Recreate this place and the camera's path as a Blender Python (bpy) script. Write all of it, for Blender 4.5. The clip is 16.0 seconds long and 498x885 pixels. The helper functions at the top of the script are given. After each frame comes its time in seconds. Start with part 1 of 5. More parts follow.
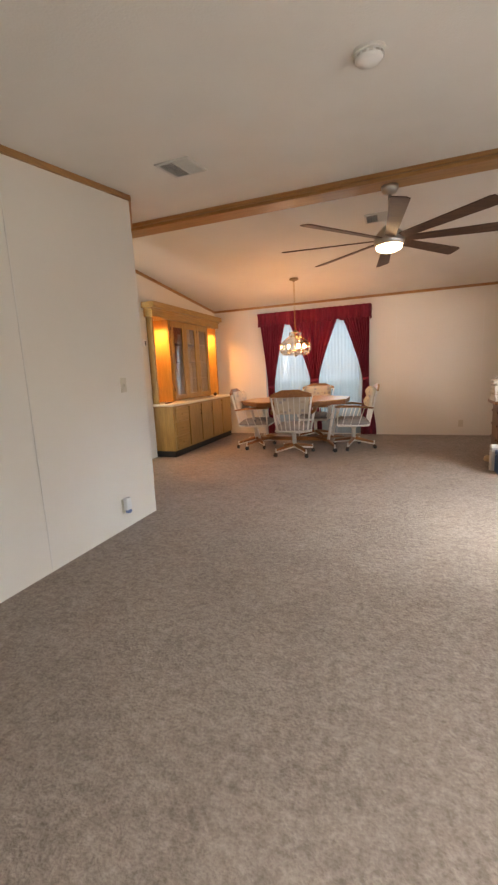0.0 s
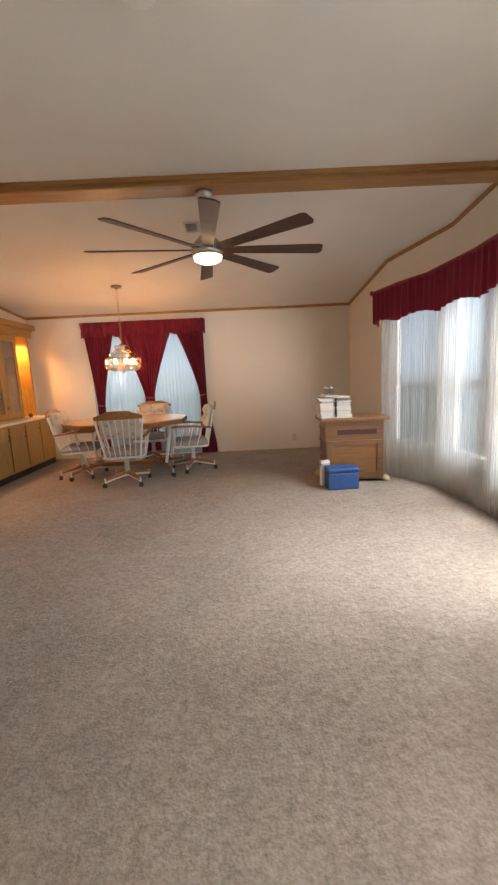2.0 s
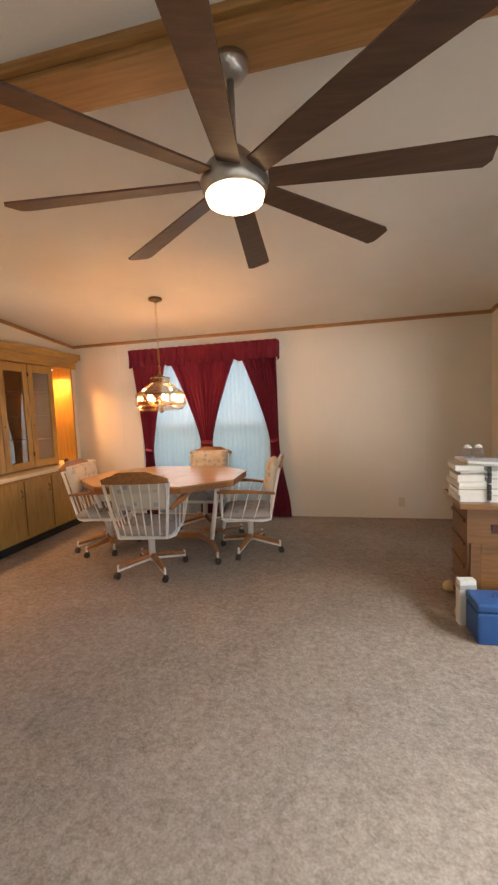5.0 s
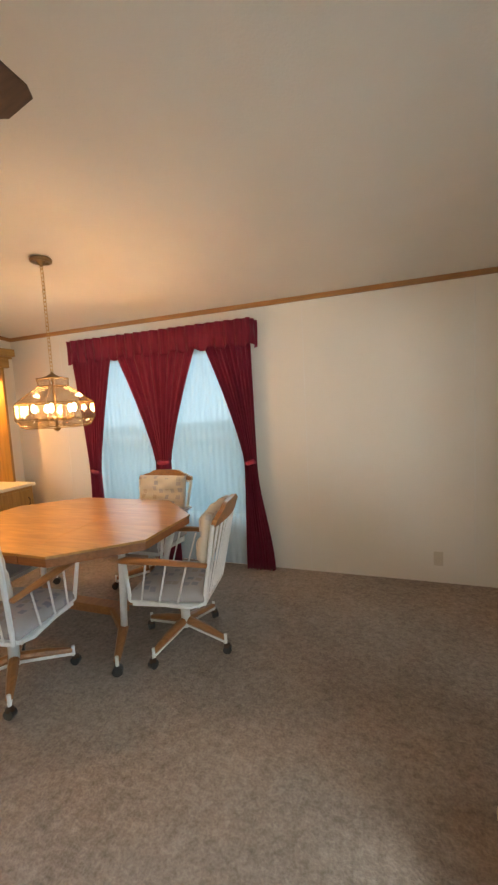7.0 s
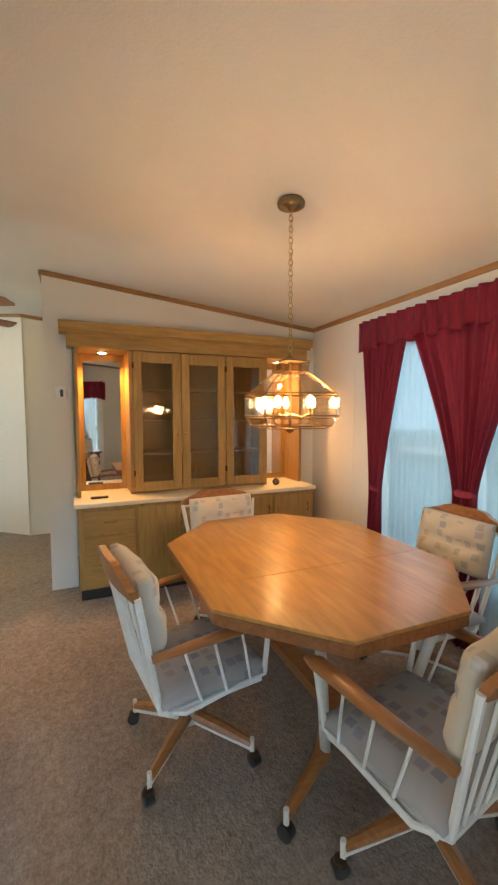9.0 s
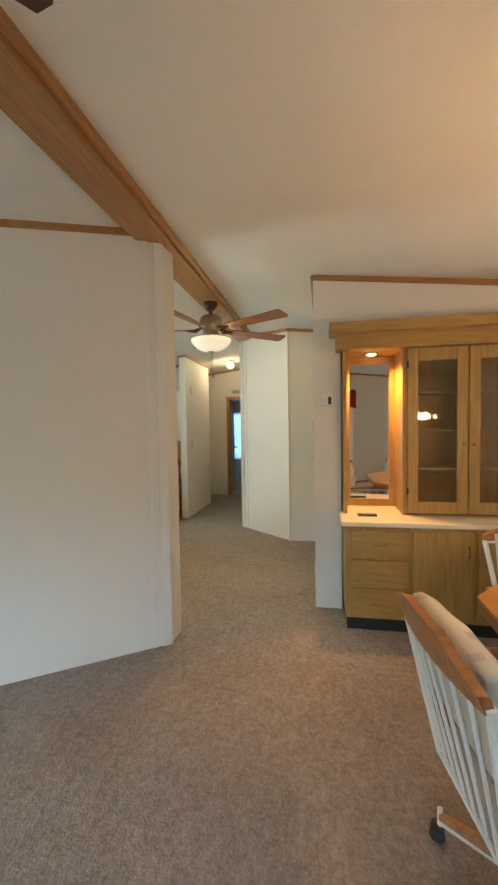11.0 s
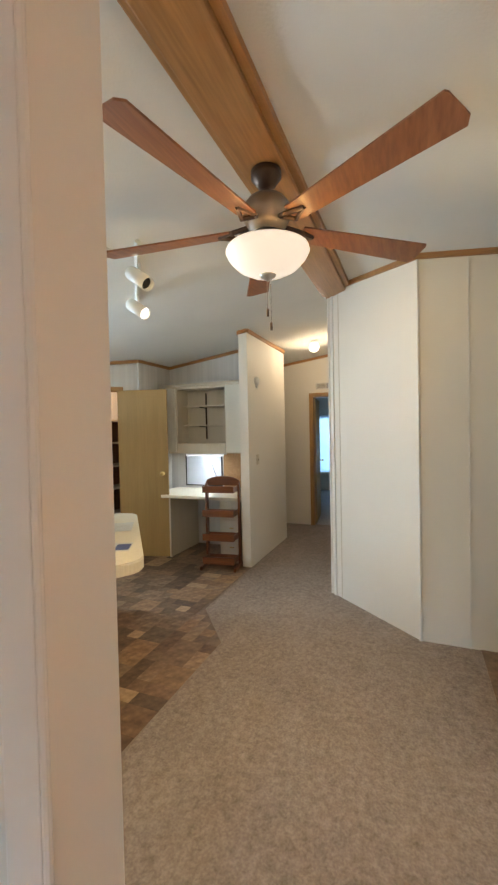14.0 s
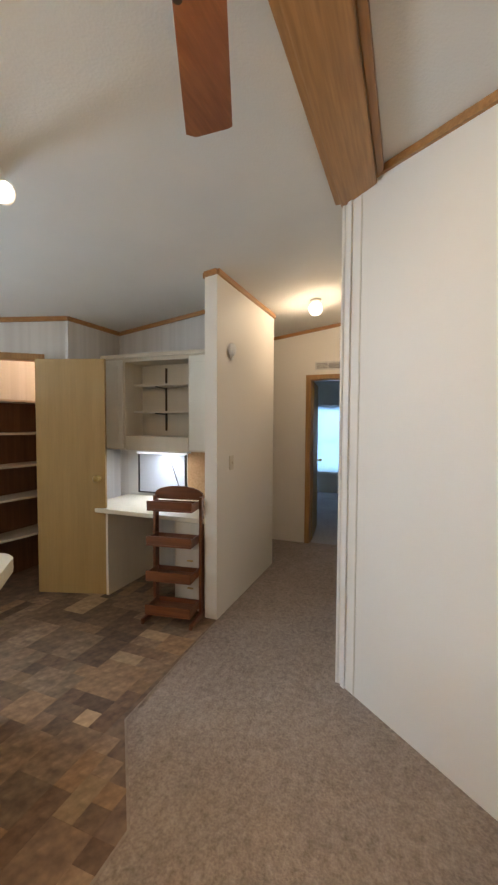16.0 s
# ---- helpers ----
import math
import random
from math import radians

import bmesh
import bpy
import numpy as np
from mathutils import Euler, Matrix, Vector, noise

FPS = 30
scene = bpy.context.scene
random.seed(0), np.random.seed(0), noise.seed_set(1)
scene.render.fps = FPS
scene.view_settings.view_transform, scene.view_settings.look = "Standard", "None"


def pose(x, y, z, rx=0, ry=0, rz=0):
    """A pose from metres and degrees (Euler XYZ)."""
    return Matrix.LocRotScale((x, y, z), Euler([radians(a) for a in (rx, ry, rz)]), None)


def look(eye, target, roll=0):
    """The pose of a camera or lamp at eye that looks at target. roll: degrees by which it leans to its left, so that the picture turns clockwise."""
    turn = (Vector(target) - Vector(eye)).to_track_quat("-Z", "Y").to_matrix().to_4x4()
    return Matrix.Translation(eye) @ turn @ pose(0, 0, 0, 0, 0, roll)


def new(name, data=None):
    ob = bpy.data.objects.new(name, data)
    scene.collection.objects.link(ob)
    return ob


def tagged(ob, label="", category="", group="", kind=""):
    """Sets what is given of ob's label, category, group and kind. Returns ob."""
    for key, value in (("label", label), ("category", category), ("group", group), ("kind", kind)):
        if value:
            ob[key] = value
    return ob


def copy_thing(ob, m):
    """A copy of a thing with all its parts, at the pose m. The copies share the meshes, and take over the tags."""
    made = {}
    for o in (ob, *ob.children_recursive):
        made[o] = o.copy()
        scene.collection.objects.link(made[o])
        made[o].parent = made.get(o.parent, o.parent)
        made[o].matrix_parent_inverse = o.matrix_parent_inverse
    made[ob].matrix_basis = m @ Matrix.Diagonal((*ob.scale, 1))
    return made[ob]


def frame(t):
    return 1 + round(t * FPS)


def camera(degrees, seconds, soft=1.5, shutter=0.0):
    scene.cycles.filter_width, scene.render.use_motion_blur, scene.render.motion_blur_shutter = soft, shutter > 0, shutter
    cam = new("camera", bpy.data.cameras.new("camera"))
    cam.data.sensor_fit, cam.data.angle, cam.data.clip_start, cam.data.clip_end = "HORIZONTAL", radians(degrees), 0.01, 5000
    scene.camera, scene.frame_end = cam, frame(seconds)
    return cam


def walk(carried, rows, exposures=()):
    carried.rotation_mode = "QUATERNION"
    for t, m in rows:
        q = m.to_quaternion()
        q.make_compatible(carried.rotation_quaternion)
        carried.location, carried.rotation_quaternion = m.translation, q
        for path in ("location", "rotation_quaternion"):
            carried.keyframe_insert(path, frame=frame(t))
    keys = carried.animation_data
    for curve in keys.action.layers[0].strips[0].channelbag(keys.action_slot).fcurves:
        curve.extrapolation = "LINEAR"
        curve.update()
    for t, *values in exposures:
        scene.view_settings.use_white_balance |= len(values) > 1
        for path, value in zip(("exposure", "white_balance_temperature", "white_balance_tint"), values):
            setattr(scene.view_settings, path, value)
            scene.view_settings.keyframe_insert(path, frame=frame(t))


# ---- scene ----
cam = camera(63.4, 16.0, soft=2.4)
PATH = [
    (0, (0.105, 0.497, 1.21), (-0.595, 2.338, 0.864), -2.7),
    (0.5, (0.152, 0.573, 1.219), (-0.243, 2.5, 0.861), -2.5),
    (1, (0.197, 0.7, 1.224), (0.034, 2.662, 0.874), -2.6),
    (1.5, (0.263, 0.846, 1.266), (0.248, 2.816, 0.925), -2.8),
    (2, (0.233, 1.038, 1.278), (0.24, 3.011, 0.953), -2.7),
    (2.5, (0.178, 1.298, 1.323), (0.105, 3.278, 1.052), -2.3),
    (3, (0.185, 1.546, 1.323), (-0.006, 3.524, 1.096), -1.5),
    (3.5, (0.238, 1.83, 1.356), (-0.084, 3.79, 1.123), -0.5),
    (4, (0.221, 2.147, 1.351), (-0.146, 4.105, 1.174), -0.4),
    (4.2, (0.223, 2.281, 1.361), (-0.153, 4.238, 1.186), -0.6),
    (6.3, (0.713, 3.914, 1.532), (0.019, 5.782, 1.368), -3.6),
    (6.5, (0.733, 4.088, 1.553), (-0.002, 5.941, 1.383), -2.9),
    (7, (0.768, 4.517, 1.513), (0.072, 6.382, 1.324), -3.1),
    (7.5, (0.762, 4.885, 1.507), (-0.101, 6.674, 1.281), -2.8),
    (8, (0.71, 5.229, 1.506), (-0.569, 6.754, 1.302), -1.2),
    (8.5, (0.54, 5.509, 1.493), (-1.092, 6.654, 1.321), -0.5),
    (9, (0.398, 5.648, 1.497), (-1.441, 6.423, 1.357), -0.1),
    (9.5, (0.349, 5.7, 1.504), (-1.6, 6.126, 1.366), -0.0),
    (10, (0.293, 5.682, 1.515), (-1.701, 5.744, 1.372), -0.4),
    (10.2, (0.25, 5.638, 1.494), (-1.745, 5.595, 1.357), -0.5),
    (12.3, (-0.809, 5.217, 1.496), (-2.716, 4.619, 1.429), -1.7),
    (12.5, (-0.932, 5.182, 1.508), (-2.833, 4.566, 1.427), -1.8),
    (13, (-1.344, 5.134, 1.506), (-3.226, 4.461, 1.452), -1.8),
    (13.5, (-1.774, 5.097, 1.483), (-3.642, 4.383, 1.438), -1.7),
    (14, (-2.144, 5.02, 1.49), (-3.994, 4.261, 1.442), -1.2),
    (14.5, (-2.531, 4.966, 1.499), (-4.348, 4.132, 1.453), -0.9),
    (15, (-2.89, 4.862, 1.491), (-4.702, 4.016, 1.438), -0.6),
    (15.5, (-3.199, 4.732, 1.506), (-5.023, 3.916, 1.429), -0.3),
    (16, (-3.528, 4.659, 1.495), (-5.388, 3.928, 1.401), 0.3),
]
LIGHT = [(0.0, -0.6, 8900, 27), (1.5, -0.65, 8500, 25), (2.5, -0.68, 9000, 26), (4.0, -0.7, 9000, 26), (6.5, -0.55, 8000, 13), (8.5, -0.75, 7100, 8), (10.0, -0.65, 7000, 5), (12.5, -0.6, 6900, 3), (13.5, -0.45, 6700, 8), (14.5, -0.52, 6600, 15), (16.0, -0.6, 6600, 18)]
walk(cam, [(t, look(e, g, r)) for t, e, g, r in PATH], LIGHT)

# ---- light ----
world = bpy.data.worlds.new("world")
scene.world = world
world.use_nodes = True
wn = world.node_tree
sky = wn.nodes.new("ShaderNodeTexSky")
sky.sky_type, sky.sun_disc = "NISHITA", False
sky.sun_elevation, sky.sun_rotation = radians(38), radians(120)
sky.air_density, sky.dust_density = 1.0, 3.0
wn.nodes["Background"].inputs["Strength"].default_value = 0.13
wn.links.new(sky.outputs[0], wn.nodes["Background"].inputs["Color"])


def lamp(name, kind, energy, color, place, target=None, size=0.1, size_y=None, spot=90, blend=0.5, spread=180):
    data = bpy.data.lights.new(name, kind)
    data.energy, data.color = energy, color
    if kind == "AREA":
        data.shape, data.size, data.size_y, data.spread = "RECTANGLE", size, size_y or size, radians(spread)
    elif kind == "SUN":
        data.angle = size
    else:
        data.shadow_soft_size = size
    if kind == "SPOT":
        data.spot_size, data.spot_blend = radians(spot), blend
    ob = new(name, data)
    ob.matrix_world = look(place, target) if target else Matrix.Translation(place)
    return ob


WARM, AMBER, DAY = (1, 0.66, 0.34), (1, 0.52, 0.2), (0.66, 0.86, 1)
lamp("overcast_sun", "SUN", 1.0, (1, 0.97, 0.93), (8, 2, 9), (0, 4, 0), size=radians(20))
# area lamps in and outside the windows, added in place of sky light
lamp("bay_sky_light", "AREA", 490, DAY, (3.9, 3.5, 3.2), (0.6, 2.3, 0.0), size=2.2, size_y=1.3, spread=120)
# extra lamps added to brighten the north wall, then the closet wall's foot
lamp("bay_sky_light", "AREA", 40, (0.85, 0.92, 1), (3.6, 2.4, 1.1), (0.6, 7.9, 1.6), size=1.6, size_y=1.2, spread=60)
lamp("bay_sky_light", "AREA", 55, (0.4, 0.68, 1), (5.6, 5.3, 2.7), (-2.3, 4.1, 0.1), size=1.8, size_y=0.8, spread=50)
lamp("bay_sky_light", "AREA", 45, DAY, (3.5, 4.45, 1.35), (0.9, 4.2, 1.2), size=2.6, size_y=1.9)
lamp("bay_sky_light", "AREA", 9, DAY, (3.0, 6.25, 1.3), (1.0, 5.2, 0.3), size=1.0, size_y=1.7)
lamp("bay_sky_light", "AREA", 430, DAY, (3.5, 2.3, 3.1), (0.3, 1.8, 0.0), size=1.6, size_y=1.3, spread=120)
# front and kitchen lamps stand at unseen windows, inferred from the daylight indoors
lamp("front_sky_light", "AREA", 62, DAY, (2.2, 1.35, 1.25), (-1.9, 1.6, 1.0), size=1.3, size_y=1.5)
lamp("kitchen_sky_light", "AREA", 210, DAY, (-4.4, 0.06, 1.5), (-4.7, 3, 2.3), size=1.1, size_y=0.85)
lamp("window_sky_light", "AREA", 42, (0.68, 0.89, 1), (-1.4, 8.2, 1.3), (-1.4, 6, 0.9), size=1.7, size_y=1.6)
lamp("bedroom_sky_light", "AREA", 60, (0.55, 0.8, 1), (-12.4, 3.3, 1.2), (-9, 3.4, 1.0), size=1.0, size_y=1.4)

# ---- materials ----


def mat(name, color, rough=0.6, metal=0.0, color2=None, scale=6.0, bump=0.0, bump_scale=200.0, detail=4.0, stretch=(1, 1, 1), mix=(0.35, 0.65), spec=0.5, coat=0.0, fine=0.0, rand=0.0, sheen=0.0, fine_amp=0.38):
    m = bpy.data.materials.new(name)
    m.use_nodes = True
    t = m.node_tree
    b = t.nodes["Principled BSDF"]
    b.inputs["Roughness"].default_value, b.inputs["Metallic"].default_value = rough, metal
    b.inputs["Specular IOR Level"].default_value, b.inputs["Coat Weight"].default_value = spec, coat
    b.inputs["Sheen Weight"].default_value = sheen
    co = t.nodes.new("ShaderNodeTexCoord")
    mp = t.nodes.new("ShaderNodeMapping")
    mp.inputs["Scale"].default_value = stretch
    t.links.new(co.outputs["Object"], mp.inputs["Vector"])
    b.inputs["Base Color"].default_value = (*color, 1)
    out = None
    if color2:
        n = t.nodes.new("ShaderNodeTexNoise")
        n.inputs["Scale"].default_value, n.inputs["Detail"].default_value = scale, detail
        t.links.new(mp.outputs[0], n.inputs["Vector"])
        r = t.nodes.new("ShaderNodeMapRange")
        r.inputs["From Min"].default_value, r.inputs["From Max"].default_value = mix
        t.links.new(n.outputs["Fac"], r.inputs["Value"])
        x = t.nodes.new("ShaderNodeMix")
        x.data_type = "RGBA"
        x.inputs["A"].default_value, x.inputs["B"].default_value = (*color, 1), (*color2, 1)
        t.links.new(r.outputs[0], x.inputs["Factor"])
        out = x.outputs["Result"]
        if fine:
            n2 = t.nodes.new("ShaderNodeTexNoise")
            n2.inputs["Scale"].default_value, n2.inputs["Detail"].default_value = fine, 2
            t.links.new(mp.outputs[0], n2.inputs["Vector"])
            r2 = t.nodes.new("ShaderNodeMapRange")
            r2.inputs["From Min"].default_value, r2.inputs["From Max"].default_value = 0.3, 0.7
            r2.inputs["To Min"].default_value, r2.inputs["To Max"].default_value = 1 - fine_amp, 1 + fine_amp * 0.8
            t.links.new(n2.outputs["Fac"], r2.inputs["Value"])
            h = t.nodes.new("ShaderNodeHueSaturation")
            t.links.new(r2.outputs[0], h.inputs["Value"])
            t.links.new(out, h.inputs["Color"])
            out = h.outputs[0]
        if rand:
            oi = t.nodes.new("ShaderNodeObjectInfo")
            r3 = t.nodes.new("ShaderNodeMapRange")
            r3.inputs["To Min"].default_value, r3.inputs["To Max"].default_value = 1 - rand, 1 + rand
            t.links.new(oi.outputs["Random"], r3.inputs["Value"])
            h = t.nodes.new("ShaderNodeHueSaturation")
            t.links.new(r3.outputs[0], h.inputs["Value"])
            t.links.new(out, h.inputs["Color"])
            out = h.outputs[0]
        t.links.new(out, b.inputs["Base Color"])
    if bump:
        n = t.nodes.new("ShaderNodeTexNoise")
        n.inputs["Scale"].default_value, n.inputs["Detail"].default_value = bump_scale, 3
        t.links.new(mp.outputs[0], n.inputs["Vector"])
        bp = t.nodes.new("ShaderNodeBump")
        bp.inputs["Strength"].default_value, bp.inputs["Distance"].default_value = bump, 0.01
        t.links.new(n.outputs["Fac"], bp.inputs["Height"])
        t.links.new(bp.outputs[0], b.inputs["Normal"])
    return m


def wood(name, c1, c2, axis=0, rough=0.42, coat=0.15, rand=0.0, tight=7):
    """Grain along one axis: 0 is x, 1 is y, 2 is z."""
    s = [tight, tight, tight]
    s[axis] = 0.45
    return mat(name, c1, rough, color2=c2, scale=5, detail=6, stretch=s, mix=(0.3, 0.7), bump=0.06, bump_scale=14, coat=coat, fine=11, rand=rand, fine_amp=0.16)


def glow(name, color, strength):
    m = bpy.data.materials.new(name)
    m.use_nodes = True
    t = m.node_tree
    b = t.nodes["Principled BSDF"]
    b.inputs["Base Color"].default_value = (*color, 1)
    b.inputs["Emission Color"].default_value, b.inputs["Emission Strength"].default_value = (*color, 1), strength
    return m


def glass(name, color=(1, 1, 1), rough=0.0, clear=0.85):
    """A thin pane: mostly clear, with a glossy skin."""
    m = bpy.data.materials.new(name)
    m.use_nodes = True
    t = m.node_tree
    t.nodes.remove(t.nodes["Principled BSDF"])
    tr, gl, fr, pw, mx = (t.nodes.new(k) for k in ("ShaderNodeBsdfTransparent", "ShaderNodeBsdfGlossy", "ShaderNodeLayerWeight", "ShaderNodeMath", "ShaderNodeMixShader"))
    tr.inputs["Color"].default_value = (*[c * clear for c in color], 1)
    gl.inputs["Roughness"].default_value = rough
    pw.operation, pw.inputs[1].default_value, pw.inputs[2].default_value = "MULTIPLY_ADD", 0.3, 0.035
    t.links.new(fr.outputs["Facing"], pw.inputs[0])
    t.links.new(pw.outputs[0], mx.inputs[0])
    t.links.new(tr.outputs[0], mx.inputs[1])
    t.links.new(gl.outputs[0], mx.inputs[2])
    t.links.new(mx.outputs[0], t.nodes["Material Output"].inputs["Surface"])
    return m


def sheer(name, color, clear, weave=900.0):
    """Thin cloth: part clear, part translucent."""
    m = bpy.data.materials.new(name)
    m.use_nodes = True
    t = m.node_tree
    t.nodes.remove(t.nodes["Principled BSDF"])
    tr, tl, df, m1, m2 = (t.nodes.new(k) for k in ("ShaderNodeBsdfTransparent", "ShaderNodeBsdfTranslucent", "ShaderNodeBsdfDiffuse", "ShaderNodeMixShader", "ShaderNodeMixShader"))
    for n in (tl, df):
        n.inputs["Color"].default_value = (*color, 1)
    m1.inputs[0].default_value, m2.inputs[0].default_value = 0.45, clear
    t.links.new(tl.outputs[0], m1.inputs[1])
    t.links.new(df.outputs[0], m1.inputs[2])
    t.links.new(m1.outputs[0], m2.inputs[1])
    t.links.new(tr.outputs[0], m2.inputs[2])
    t.links.new(m2.outputs[0], t.nodes["Material Output"].inputs["Surface"])
    return m


def carpet(name, dark, light, stain):
    """Cut pile: fine tufts, clumps of a few centimetres, brushed swathes, and a few small stains."""
    m = bpy.data.materials.new(name)
    m.use_nodes = True
    t = m.node_tree
    b = t.nodes["Principled BSDF"]
    b.inputs["Roughness"].default_value, b.inputs["Specular IOR Level"].default_value = 0.95, 0.1
    b.inputs["Sheen Weight"].default_value = 0.08
    co = t.nodes.new("ShaderNodeTexCoord")
    total = None
    for scale, detail, weight, twist in ((1.6, 4, 0.45, 0.6), (11, 5, 0.6, 0.8), (34, 3, 1.0, 0.3), (90, 2, 0.8, 0.0)):
        n, ma = t.nodes.new("ShaderNodeTexNoise"), t.nodes.new("ShaderNodeMath")
        n.inputs["Scale"].default_value, n.inputs["Detail"].default_value = scale, detail
        n.inputs["Distortion"].default_value = twist
        t.links.new(co.outputs["Object"], n.inputs["Vector"])
        ma.operation, ma.inputs[1].default_value, ma.inputs[2].default_value = "MULTIPLY_ADD", weight, -0.5 * weight
        t.links.new(n.outputs["Fac"], ma.inputs[0])
        if total is None:
            total = ma.outputs[0]
        else:
            ad = t.nodes.new("ShaderNodeMath")
            t.links.new(total, ad.inputs[0])
            t.links.new(ma.outputs[0], ad.inputs[1])
            total = ad.outputs[0]
    r, x = t.nodes.new("ShaderNodeMapRange"), t.nodes.new("ShaderNodeMix")
    r.inputs["From Min"].default_value, r.inputs["From Max"].default_value = -0.42, 0.42
    t.links.new(total, r.inputs["Value"])
    x.data_type = "RGBA"
    x.inputs["A"].default_value, x.inputs["B"].default_value = (*dark, 1), (*light, 1)
    t.links.new(r.outputs[0], x.inputs["Factor"])
    # stains
    vo, ns, ad, mr, st = (t.nodes.new(k) for k in ("ShaderNodeTexVoronoi", "ShaderNodeTexNoise", "ShaderNodeMath", "ShaderNodeMapRange", "ShaderNodeMix"))
    vo.inputs["Scale"].default_value, ns.inputs["Scale"].default_value = 1.15, 9.0
    ad.operation, ad.inputs[1].default_value = "MULTIPLY_ADD", 0.12
    for n in (vo, ns):
        t.links.new(co.outputs["Object"], n.inputs["Vector"])
    t.links.new(ns.outputs["Fac"], ad.inputs[0])
    t.links.new(vo.outputs["Distance"], ad.inputs[2])
    mr.inputs["From Min"].default_value, mr.inputs["From Max"].default_value = 0.085, 0.115
    mr.inputs["To Min"].default_value, mr.inputs["To Max"].default_value = 0.45, 0.0
    t.links.new(ad.outputs[0], mr.inputs["Value"])
    st.data_type = "RGBA"
    st.inputs["B"].default_value = (*stain, 1)
    t.links.new(mr.outputs[0], st.inputs["Factor"])
    t.links.new(x.outputs["Result"], st.inputs["A"])
    t.links.new(st.outputs["Result"], b.inputs["Base Color"])
    bp = t.nodes.new("ShaderNodeBump")
    bp.inputs["Strength"].default_value, bp.inputs["Distance"].default_value = 0.55, 0.012
    t.links.new(total, bp.inputs["Height"])
    t.links.new(bp.outputs[0], b.inputs["Normal"])
    return m


M_CARPET = carpet("carpet", (0.17, 0.134, 0.113), (0.385, 0.317, 0.276), (0.14, 0.105, 0.08))
M_CARPET_BED = mat("bedroom_carpet", (0.33, 0.31, 0.32), 0.95, color2=(0.4, 0.38, 0.38), scale=2, bump=0.8, bump_scale=120, fine=60, spec=0.1)
M_WALL = mat("wall_vinyl", (0.73, 0.685, 0.615), 0.55, color2=(0.745, 0.7, 0.63), scale=1.5, detail=3, bump=0.04, bump_scale=130, spec=0.25)
M_WALL_K = mat("kitchen_wallpaper", (0.58, 0.57, 0.55), 0.6, color2=(0.65, 0.64, 0.62), scale=2.2, detail=1, stretch=(9, 9, 0.15), spec=0.2)
M_CEIL = mat("ceiling_texture", (0.7, 0.68, 0.64), 0.9, color2=(0.73, 0.71, 0.67), scale=2, bump=0.16, bump_scale=90, spec=0.1)
M_OAK_X = wood("oak_along_x", (0.31, 0.145, 0.045), (0.4, 0.2, 0.07), 0)
M_OAK_Y = wood("oak_along_y", (0.31, 0.145, 0.045), (0.4, 0.2, 0.07), 1)
M_OAK_Z = wood("oak_along_z", (0.31, 0.155, 0.05), (0.4, 0.215, 0.075), 2)
M_HUTCH_Y = wood("hutch_oak_y", (0.35, 0.2, 0.056), (0.4, 0.242, 0.075), 1, tight=4)
M_HUTCH_Z = wood("hutch_oak_z", (0.35, 0.2, 0.056), (0.4, 0.242, 0.075), 2, tight=4)
M_TABLE = wood("table_oak", (0.4, 0.19, 0.05), (0.49, 0.255, 0.075), 0, rough=0.36, coat=0.45, tight=3)
M_TABLE.node_tree.nodes["Principled BSDF"].inputs["Coat Roughness"].default_value = 0.2
M_CHAIRWOOD = wood("chair_oak", (0.27, 0.105, 0.035), (0.36, 0.155, 0.05), 1, rough=0.35)
M_WHITE = mat("white_enamel", (0.78, 0.78, 0.76), 0.35, color2=(0.72, 0.72, 0.7), scale=9)
M_TRIMW = mat("white_trim", (0.72, 0.69, 0.64), 0.5, color2=(0.76, 0.73, 0.68), scale=5)
M_BLACK = mat("black_plastic", (0.02, 0.02, 0.022), 0.4, color2=(0.035, 0.033, 0.03), scale=20)
M_BRASS = mat("brass", (0.6, 0.42, 0.16), 0.3, 1.0, color2=(0.5, 0.33, 0.12), scale=12)
M_NICKEL = mat("brushed_nickel", (0.55, 0.53, 0.5), 0.32, 1.0, color2=(0.48, 0.46, 0.44), scale=30)
M_BRONZE = mat("dark_bronze", (0.06, 0.04, 0.03), 0.4, 0.7, color2=(0.1, 0.06, 0.04), scale=14)
M_LAMINATE = mat("cream_laminate", (0.76, 0.68, 0.52), 0.35, color2=(0.79, 0.715, 0.555), scale=40, coat=0.1)
M_BURGUNDY = mat("burgundy_cloth", (0.25, 0.014, 0.04), 0.7, color2=(0.33, 0.022, 0.058), scale=6, stretch=(10, 10, 0.6), bump=0.15, bump_scale=120, sheen=0.05)
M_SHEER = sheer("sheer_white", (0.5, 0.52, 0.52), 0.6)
# white cloth; the dining window's blue daylight is put into its colour
M_SHEER_SKY = sheer("sheer_sky_tinted", (0.5, 0.66, 0.78), 0.35)
M_GLASS = glass("window_glass")
M_CABGLASS = glass("cabinet_glass", clear=0.95)
M_MIRROR = mat("mirror", (0.85, 0.87, 0.86), 0.01, 1.0)
M_KICK = mat("black_kick", (0.012, 0.012, 0.012), 0.5)
M_PLATE = mat("almond_plate", (0.62, 0.55, 0.44), 0.4, color2=(0.58, 0.52, 0.42), scale=20)
M_VENT = mat("vent_paint", (0.6, 0.58, 0.54), 0.5, color2=(0.55, 0.53, 0.5), scale=20)
# near-black colour for the shade inside vents and the unlit spot head
M_DARK = mat("recess_shade", (0.015, 0.014, 0.013), 0.8)


